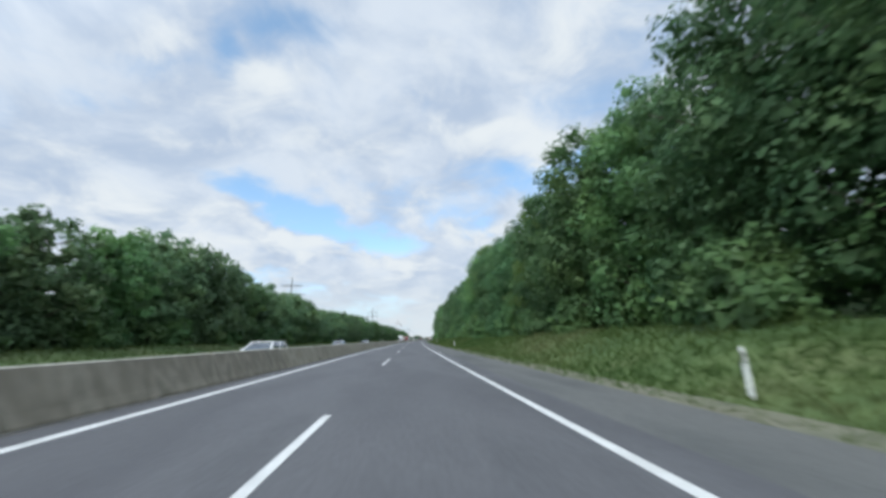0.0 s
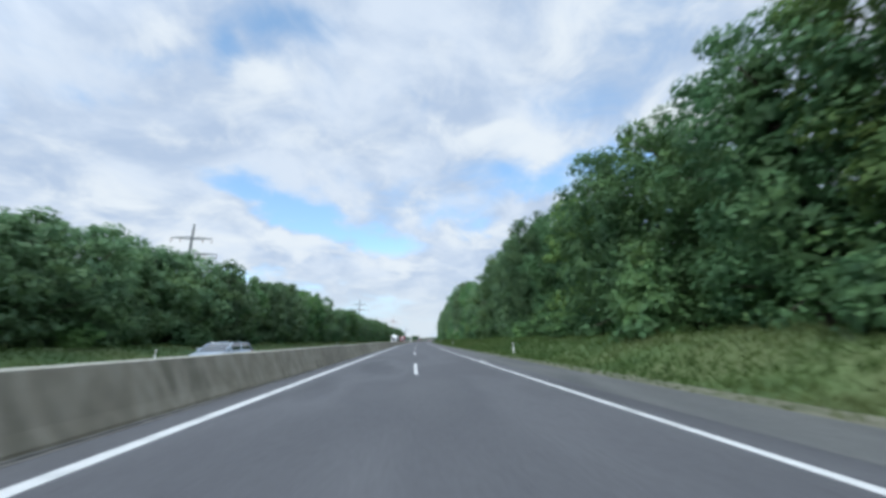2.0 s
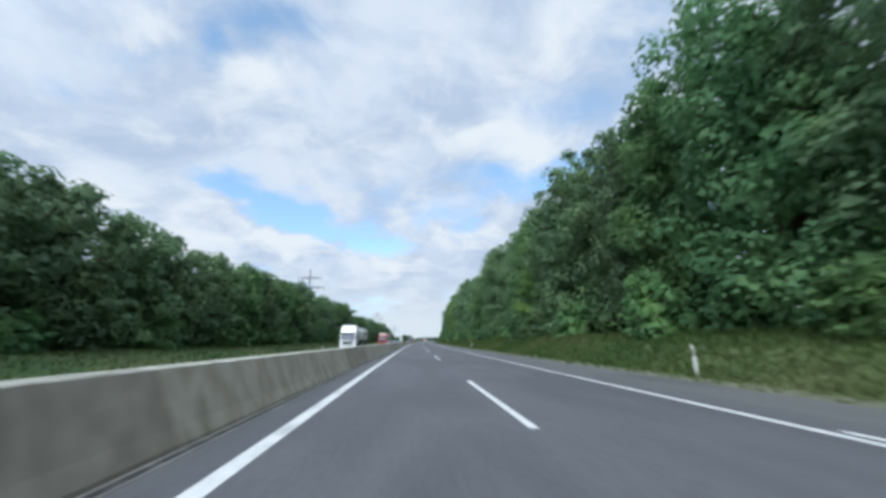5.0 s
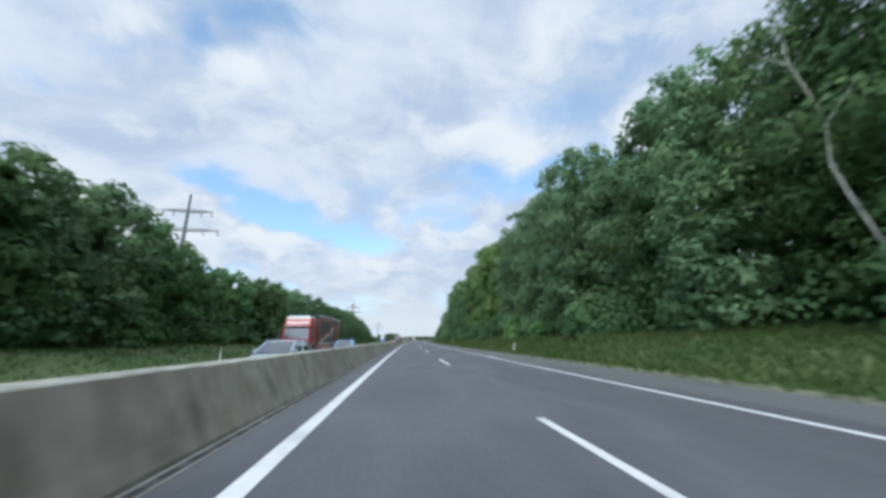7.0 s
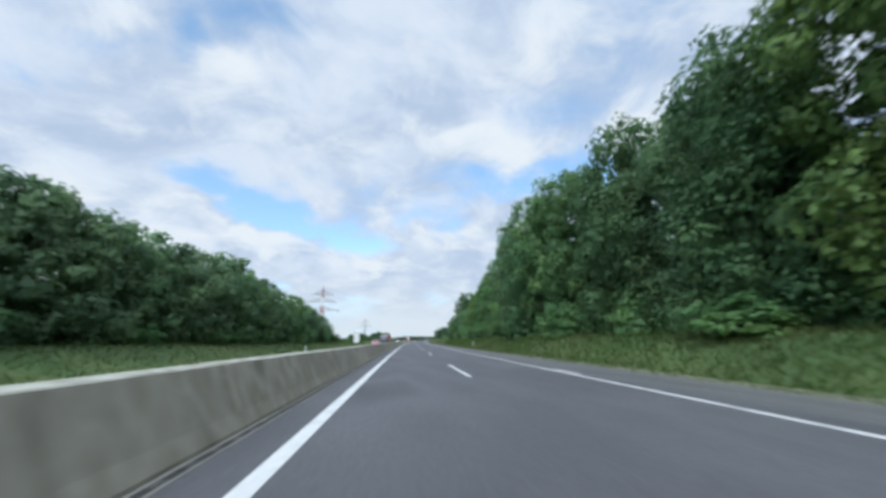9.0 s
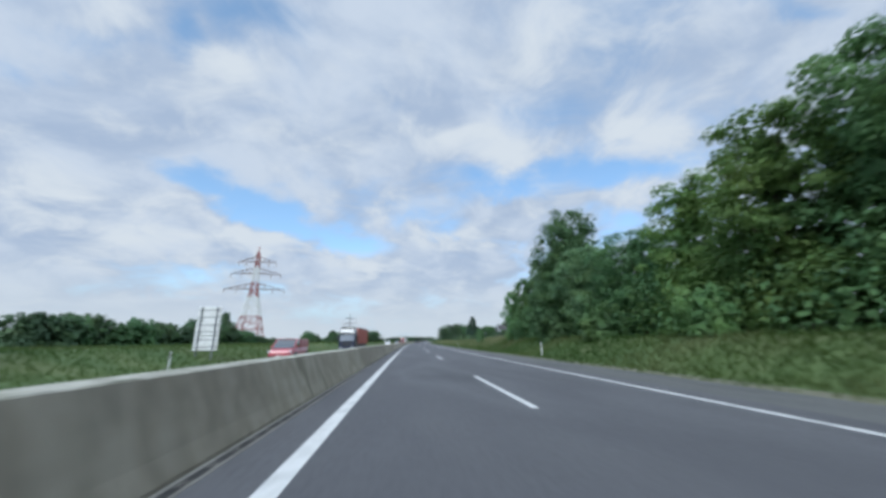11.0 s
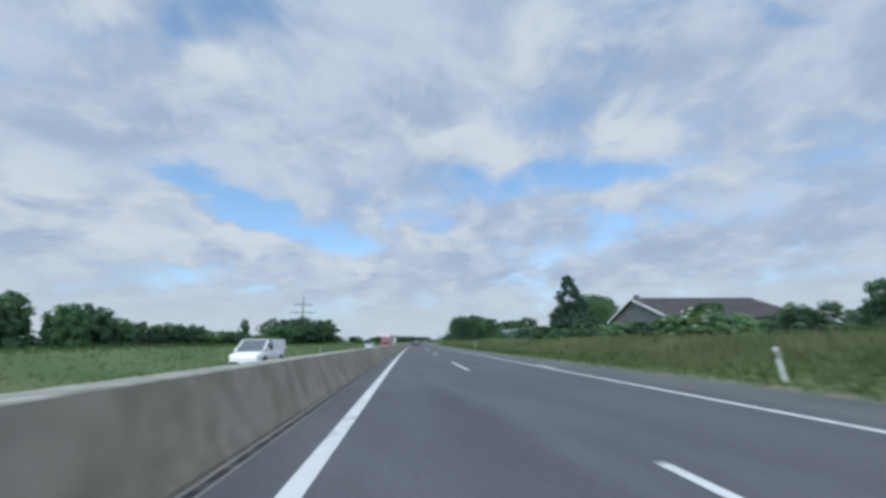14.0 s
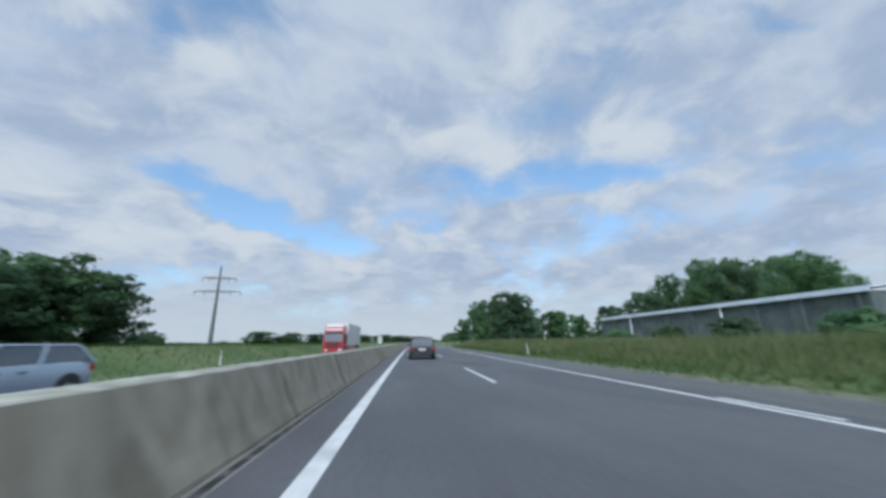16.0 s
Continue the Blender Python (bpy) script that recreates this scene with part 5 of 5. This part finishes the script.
        bm = bmesh.new()
        box(bm, x * 0.80 - 0.11, x * 0.80 + 0.11, -h - 0.02, -h + 0.2, belt - 0.28, belt - 0.08, 0.03)
        part("tail_light", bm, LAMP_RED, v)
        for yy in (-0.31 * L, 0.31 * L):
            # flat dark disc in place of the shaded hollow of the arch
            bm = bmesh.new()
            bmesh.ops.create_cone(bm, cap_ends=True, segments=20, radius1=0.40, radius2=0.40, depth=0.03, matrix=pose(x * 0.992, yy, 0.34, 0, 90, 0))
            part("wheel_arch", bm, BLACK_PLASTIC, v)
            wheel(v, x * 1.02, yy, 0.325, 0.2)
    bm = bmesh.new()
    box(bm, -w * 0.8, w * 0.8, h - 0.10, h + 0.015, 0.28, 0.46, 0.03)
    part("grille", bm, BLACK_PLASTIC, v)
    bm = bmesh.new()
    box(bm, -w * 0.78, w * 0.78, -h - 0.015, -h + 0.1, 0.30, 0.48, 0.03)
    part("bumper", bm, BLACK_PLASTIC, v)
    for y0, y1 in ((-h - 0.03, -h), (h + 0.01, h + 0.03)):
        bm = bmesh.new()
        zz = 0.62 if y0 < 0 else 0.36
        box(bm, -0.26, 0.26, y0, y1, zz, zz + 0.11, 0.004)
        part("blank_plate", bm, PLATE, v, "pale blank plate")
    return v


def truck_cab(v, y_front, cab_paint, z_top=3.45, roof_paint=None):
    """A tractor unit: cab with windscreen, grille, lamps, mirrors and wheels; the front looks along +y."""
    w = 1.24
    y0, y1 = y_front - 2.25, y_front
    rings = []
    for z, f, yf in ((0.42, 0.97, y1 - 0.05), (0.6, 1.0, y1), (1.55, 1.0, y1), (2.75, 0.97, y1 - 0.18), (z_top - 0.15, 0.93, y1 - 0.5), (z_top, 0.86, y1 - 0.75)):
        rings.append([(-w * f, y0, z), (-w * f, yf - 0.12, z), (-w * f * 0.9, yf, z), (w * f * 0.9, yf, z), (w * f, yf - 0.12, z), (w * f, y0, z)])
    bm = bmesh.new()
    loft(bm, rings)
    part("cab", bm, cab_paint, v)
    bm = bmesh.new()
    loft(bm, [[(-w * 0.88, y1 + 0.012, 1.62), (w * 0.88, y1 + 0.012, 1.62), (w * 0.88, y1 - 0.06, 1.62), (-w * 0.88, y1 - 0.06, 1.62)],
              [(-w * 0.84, y1 - 0.135, 2.55), (w * 0.84, y1 - 0.135, 2.55), (w * 0.84, y1 - 0.25, 2.55), (-w * 0.84, y1 - 0.25, 2.55)]])
    part("windscreen", bm, GLASS, v)
    bm = bmesh.new()
    box(bm, -w * 0.9, w * 0.9, y1 - 0.2, y1 + 0.12, 2.62, 2.78, 0.03)
    part("sun_visor", bm, BLACK_PLASTIC, v)
    bm = bmesh.new()
    box(bm, -w * 0.8, w * 0.8, y1 - 0.42, y1 - 0.28, 2.95, 3.12, 0.04)
    part("name_board", bm, WHITE_PAINT, v, "pale blank board over the windscreen")
    for sx in (-1, 1):
        bm = bmesh.new()
        box(bm, sx * w - 0.015, sx * w + 0.022, y1 - 1.98, y1 - 0.72, 0.55, 1.12, 0.02)
        part("step_panel", bm, BLACK_PLASTIC, v)
    for k in range(4):
        bm = bmesh.new()
        box(bm, -w * 0.62, w * 0.62, y1 - 0.02, y1 + 0.02, 0.8 + k * 0.19, 0.93 + k * 0.19, 0.01)
        part("grille_bar", bm, BLACK_PLASTIC, v)
    bm = bmesh.new()
    box(bm, -w * 0.98, w * 0.98, y1 - 0.3, y1 + 0.06, 0.32, 0.68, 0.05)
    part("bumper", bm, cab_paint, v)
    if roof_paint:
        bm = bmesh.new()
        box(bm, -w * 0.85, w * 0.85, y0 + 0.1, y1 - 0.5, z_top - 0.35, z_top + 0.12, 0.08)
        part("roof_fairing", bm, roof_paint, v)
    for sx in (-1, 1):
        bm = bmesh.new()
        box(bm, sx * w - 0.02, sx * w + 0.02, y1 - 1.35, y1 - 0.45, 1.7, 2.45, 0.015)
        part("side_window", bm, GLASS, v)
        bm = bmesh.new()
        box(bm, sx * (w + 0.2) - 0.1, sx * (w + 0.2) + 0.1, y1 - 0.18, y1 - 0.02, 1.7, 2.4, 0.03)
        part("mirror", bm, BLACK_PLASTIC, v)
        bm = bmesh.new()
        box(bm, sx * 0.86 - 0.2, sx * 0.86 + 0.2, y1 - 0.04, y1 + 0.075, 0.5, 0.66, 0.02)
        part("headlight", bm, LAMP_CLEAR, v)
        bm = bmesh.new()
        box(bm, sx * 0.9 - 0.3, sx * 0.9 + 0.3, y0 - 1.2, y0 + 0.15, 0.45, 1.0, 0.08)
        part("fuel_tank", bm, STEEL, v)
        wheel(v, sx * w, y1 - 1.35, 0.5, 0.32)
        wheel(v, sx * w, y1 - 4.9, 0.5, 0.32)
    bm = bmesh.new()
    box(bm, -0.45, 0.45, y1 - 5.6, y0, 0.62, 0.95, 0.03)
    part("chassis", bm, CHASSIS, v)


def trailer_running_gear(v, y_front, y_rear, z=1.15):
    bm = bmesh.new()
    box(bm, -1.1, 1.1, y_rear, y_front, z - 0.3, z - 0.02, 0.02)
    part("chassis", bm, CHASSIS, v)
    for k in range(3):
        for sx in (-1, 1):
            wheel(v, sx * 1.2, y_rear + 1.3 + k * 1.31, 0.5, 0.34)
            bm = bmesh.new()
            box(bm, sx * 1.02 - 0.18, sx * 1.02 + 0.18, y_rear + 0.76 + k * 1.31, y_rear + 1.84 + k * 1.31, 1.02, 1.06, 0.01)
            part("mudguard", bm, BLACK_PLASTIC, v)
    for sx in (-1, 1):
        bm = bmesh.new()
        box(bm, sx * 1.16 - 0.02, sx * 1.16 + 0.02, y_rear + 5.0, y_front - 3.2, 0.45, 0.85, 0.01)
        part("side_guard", bm, STEEL, v)
        bm = bmesh.new()
        box(bm, sx * 0.9 - 0.22, sx * 0.9 + 0.22, y_rear - 0.03, y_rear + 0.04, 0.8, 0.95, 0.01)
        part("tail_light", bm, LAMP_RED, v)
    bm = bmesh.new()
    box(bm, -1.1, 1.1, y_rear - 0.02, y_rear + 0.1, 0.5, 0.62, 0.02)
    part("rear_bar", bm, CHASSIS, v)


def container_truck(s, l):
    v = base("container_truck", s, l, OPPOSITE, 180, "truck with a dark blue cab and a corrugated red-brown container", "truck")
    truck_cab(v, 8.3, NAVY_PAINT, 3.6, BLACK_PLASTIC)
    trailer_running_gear(v, 5.2, -7.0, 1.14)
    y0, y1, z0, z1, w = -7.0, 5.2, 1.12, 3.68, 1.22
    bm = bmesh.new()
    box(bm, -w + 0.06, w - 0.06, y0 + 0.06, y1 - 0.06, z0, z1 - 0.03)
    cont = part("container", bm, RUST_RED, v, "corrugated red-brown shipping container")
    for sx in (-1, 1):
        bm = bmesh.new()
        n = 44
        pts = []
        for k in range(n):
            y = y0 + 0.2 + (y1 - y0 - 0.4) * k / n
            d = (y1 - y0 - 0.4) / n
            pts += [(y, -0.035), (y + d * 0.25, 0.0), (y + d * 0.5, 0.0), (y + d * 0.75, -0.035)]
        lo = [bm.verts.new((sx * (w + o), y, z0 + 0.12)) for y, o in pts]
        hi = [bm.verts.new((sx * (w + o), y, z1 - 0.1)) for y, o in pts]
        for i in range(len(pts) - 1):
            bm.faces.new((lo[i], lo[i + 1], hi[i + 1], hi[i]))
        bmesh.ops.recalc_face_normals(bm, faces=bm.faces[:])
        bmesh.ops.solidify(bm, geom=bm.faces[:], thickness=0.02)
        part("side_wall", bm, RUST_RED, cont)
        for z in (z0 + 0.05, z1 - 0.05):
            bm = bmesh.new()
            box(bm, sx * w - 0.05, sx * w + 0.02, y0, y1, z - 0.07, z + 0.07, 0.01)
            part("rail", bm, RUST_RED, cont)
        for y in (y0 + 0.08, y1 - 0.08):
            bm = bmesh.new()
            box(bm, sx * w - 0.1, sx * w + 0.025, y - 0.08, y + 0.08, z0, z1, 0.01)
            part("corner_post", bm, RUST_RED, cont)
        for k in range(3):
            bm = bmesh.new()
            box(bm, sx * w - 0.01, sx * w + 0.012, y0 + 0.35, y0 + 0.62, z1 - 0.6 - k * 0.28, z1 - 0.44 - k * 0.28)
            part("marking_bar", bm, WHITE_PAINT, cont, "pale marking bar")
    for x in (-0.6, 0.6):
        bm = bmesh.new()
        box(bm, x - 0.58, x + 0.58, y0 + 0.01, y0 + 0.05, z0 + 0.12, z1 - 0.1, 0.01)
        dr = part("door", bm, RUST_RED, cont)
        bm = bmesh.new()
        rod(bm, (x, y0 - 0.02, z0 + 0.1), (x, y0 - 0.02, z1 - 0.1), 0.025, 0.025, 6)
        part("lock_rod", bm, STEEL, dr)
    return v


def tank_truck(s, l):
    v = base("tank_truck", s, l, OPPOSITE, 180, "white truck with a pale grey bulk tank trailer", "truck")
    truck_cab(v, 7.6, WHITE_PAINT, 3.75, WHITE_PAINT)
    trailer_running_gear(v, 3.2, -6.2)
    bm = bmesh.new()
    rings = []
    for y, f, dz in ((-6.25, 0.55, 0.0), (-6.2, 0.84, 0.0), (-6.05, 0.96, 0.0), (-5.8, 1.0, 0.0), (-2.0, 1.0, -0.06), (1.5, 1.0, 0.0), (3.4, 1.0, 0.08), (4.2, 0.93, 0.1), (4.6, 0.7, 0.1), (4.75, 0.35, 0.1)):
        rings.append([(1.2 * f * math.copysign(abs(math.cos(a)) ** 0.6, math.cos(a)), y, 2.48 + dz + 1.2 * f * math.copysign(abs(math.sin(a)) ** 0.75, math.sin(a)))
                      for a in [2 * math.pi * i / 32 for i in range(32)]])
    loft(bm, rings)
    tank = part("tank", bm, TANK_GREY, v)
    for p in tank.data.polygons:
        p.use_smooth = True
    for sx in (-1, 1):
        bm = bmesh.new()
        box(bm, sx * 1.18 - 0.03, sx * 1.18 + 0.03, -1.85, -0.75, 2.3, 3.12, 0.02)
        part("red_mark", bm, RED_PAINT, tank, "plain red square")
        for k in range(5):
            bm = bmesh.new()
            box(bm, sx * 1.19 - 0.02, sx * 1.19 + 0.02, -2.45 - k * 0.62, -2.0 - k * 0.62, 2.55, 3.0, 0.01)
            part("lettering_bar", bm, BAR_GREY, tank, "plain dark grey bar")
        bm = bmesh.new()
        box(bm, sx * 1.19 - 0.02, sx * 1.19 + 0.02, -5.0, -2.2, 2.28, 2.36)
        part("lettering_line", bm, BAR_GREY, tank)
        bm = bmesh.new()
        box(bm, sx * 1.16 - 0.04, sx * 1.16 + 0.04, -5.9, 2.4, 0.95, 1.62, 0.03)
        part("side_skirt", bm, CHASSIS, v)
    for y in (-4.6, -2.2, 0.2, 2.6):
        bm = bmesh.new()
        bmesh.ops.create_cone(bm, cap_ends=True, segments=14, radius1=0.32, radius2=0.28, depth=0.16, matrix=Matrix.Translation((0, y, 3.72)))
        part("hatch", bm, STEEL, tank)
    for x in (-0.45, 0.45):
        bm = bmesh.new()
        rod(bm, (x, -5.6, 3.84), (x, 3.6, 3.88), 0.025, 0.025, 6)
        for k in range(6):
            y = -5.4 + k * 1.75
            rod(bm, (x, y, 3.45), (x, y, 3.86), 0.02, 0.02, 5)
        part("handrail", bm, STEEL, tank)
    bm = bmesh.new()
    for x in (-0.7, -0.3):
        rod(bm, (x, -6.3, 0.9), (x, -6.3, 3.85), 0.025, 0.025, 6)
    for k in range(8):
        rod(bm, (-0.7, -6.3, 1.0 + k * 0.32), (-0.3, -6.3, 1.0 + k * 0.32), 0.02, 0.02, 5)
    part("ladder", bm, STEEL, tank)
    return v


def side_panel(bm, sx, w, pts, thick=0.012):
    """A flat piece of livery on the side of a box: its corners as y, z."""
    x0, x1 = sx * (w - 0.01), sx * (w + thick)
    a = [bm.verts.new((x1, y, z)) for y, z in pts]
    b = [bm.verts.new((x0, y, z)) for y, z in pts]
    bm.faces.new(a), bm.faces.new(b[::-1])
    for i in range(len(pts)):
        j = (i + 1) % len(pts)
        bm.faces.new((a[i], b[i], b[j], a[j]))
    bmesh.ops.recalc_face_normals(bm, faces=bm.faces[:])


def red_truck(s, l, plain=False):
    """A truck with a red cab; its box is dark with a red pattern, or plain and pale."""
    v = base("box_truck", s, l, OPPOSITE, 180, "red truck with a plain pale box trailer" if plain else "bright red truck with a dark, red-patterned box trailer", "truck")
    truck_cab(v, 6.6, RED_PAINT, 3.55, WHITE_PAINT)
    trailer_running_gear(v, 3.6, -7.2)
    y0, y1, z0, z1, w = -7.2, 3.6, 1.15, 3.9, 1.24
    bm = bmesh.new()
    box(bm, -w, w, y0, y1, z0, z1, 0.03)
    bx = part("trailer_box", bm, TANK_GREY if plain else NIGHT_BLUE, v)
    for sx in (-1, 1):
        pieces = [("top_rail", [(y0, z1 - 0.1), (y1, z1 - 0.1), (y1, z1 + 0.02), (y0, z1 + 0.02)], WHITE_PAINT, 0.02),
                  ("bottom_rail", [(y0, z0 - 0.02), (y1, z0 - 0.02), (y1, z0 + 0.08), (y0, z0 + 0.08)], WHITE_PAINT, 0.02),
                  ("side_skirt", [(-2.6, 0.4), (3.4, 0.4), (3.4, 1.08), (-2.6, 1.08)], RED_PAINT, 0.0)]
        if not plain:
            ring = [(-2.6 + 1.0 * math.cos(q * 0.349), 2.55 + 0.95 * math.sin(q * 0.349)) for q in range(18)]
            pieces += [("front_panel", [(2.9, z0 + 0.1), (3.58, z0 + 0.1), (3.58, z1 - 0.12), (2.9, z1 - 0.12)], RED_PAINT, 0.012),
                       ("rear_panel", [(-7.18, z0 + 0.1), (-5.4, z0 + 0.1), (-5.6, 2.4), (-5.3, 3.1), (-5.9, z1 - 0.12), (-7.18, z1 - 0.12)], RED_PAINT, 0.012),
                       ("ribbon", [(-5.5, 2.75), (-5.5, 3.15), (-3.6, 2.85), (-3.5, 2.5)], RED_PAINT, 0.008),
                       ("ribbon", [(2.9, 1.3), (2.9, 1.75), (-1.4, 2.75), (-1.7, 2.3)], RED_PAINT, 0.008),
                       ("pale_ribbon", [(2.4, 1.28), (2.9, 1.34), (-1.3, 2.2), (-1.4, 2.0)], PLATE, 0.011),
                       ("ribbon", [(-1.7, 3.2), (-1.5, 3.6), (2.9, 3.75), (2.9, 3.45)], RED_PAINT, 0.008),
                       ("round_mark", ring, RED_PAINT, 0.016),
                       ("round_mark_inner", [(-2.65 + (y + 2.6) * 0.68, 2.5 + (z - 2.55) * 0.68) for y, z in ring], NIGHT_BLUE, 0.021),
                       ("pale_mark", [(-2.9, 2.0), (-2.3, 2.0), (-2.1, 2.7), (-2.7, 2.9)], PLATE, 0.025)]
        for name, pts, mat, thick in pieces:
            bm = bmesh.new()
            side_panel(bm, sx, w, pts, thick)
            part(name, bm, mat, bx)
    for x in (-0.62, 0.62):
        bm = bmesh.new()
        box(bm, x - 0.58, x + 0.58, y0 - 0.03, y0 + 0.02, z0 + 0.08, z1 - 0.08, 0.01)
        part("rear_door", bm, RED_PAINT, bx)
    return v


LANE_L, LANE_R = -8.2, -12.0
tank_truck(258.2, LANE_R)
red_truck(311.0, LANE_R)
container_truck(491.6, LANE_R)
car("hatchback", "black hatchback driving on the grey asphalt lane", 647.5, -1.7, 0, BLACK_PAINT, 4.3, 1.86, 1.52, "hatch")
car("crossover", "blue-grey crossover on the oncoming carriageway", 629.0, -12.5, 180, STEEL_BLUE, 4.3, 1.82, 1.47, "suv")
car("delivery_van", "white delivery van on the oncoming carriageway", 567.0, LANE_R, 180, WHITE_PAINT, 4.4, 1.8, 1.68, "van")
car("estate_car", "white estate car on the oncoming carriageway", 24.8, LANE_L, 180, WHITE_PAINT, 4.6, 1.82, 1.46, "wagon")
car("hatchback", "pale silver hatchback on the oncoming carriageway", 67.5, LANE_R, 180, SILVER_PAINT, 4.2, 1.8, 1.47, "hatch")
car("estate_car", "pale silver estate car on the oncoming carriageway", 101.0, LANE_R, 180, SILVER_PAINT, 4.6, 1.82, 1.38, "wagon")
car("estate_car", "silver estate car on the oncoming carriageway", 289.6, LANE_L, 180, SILVER_PAINT, 4.6, 1.82, 1.46, "wagon")
car("hatchback", "pale blue hatchback overtaking the red truck", 307.8, LANE_L, 180, BLUE_PAINT, 4.2, 1.78, 1.48, "hatch")
car("crossover", "dark grey crossover on the grey asphalt lane", 716.0, 1.8, 0, GREY_PAINT, 4.5, 1.86, 1.6, "suv")
car("hatchback", "black hatchback far along the asphalt lane", 752.0, -1.6, 0, BLACK_PAINT, 4.3, 1.8, 1.48, "hatch")
car("delivery_van", "white van far along the asphalt lane", 800.0, 1.8, 0, WHITE_PAINT, 5.2, 1.95, 2.3, "van")
red_truck(671.5, LANE_R, True)
car("cargo_van", "dark red van on the oncoming carriageway", 456.7, LANE_R, 180, MAROON_PAINT, 4.6, 1.86, 1.7, "van")
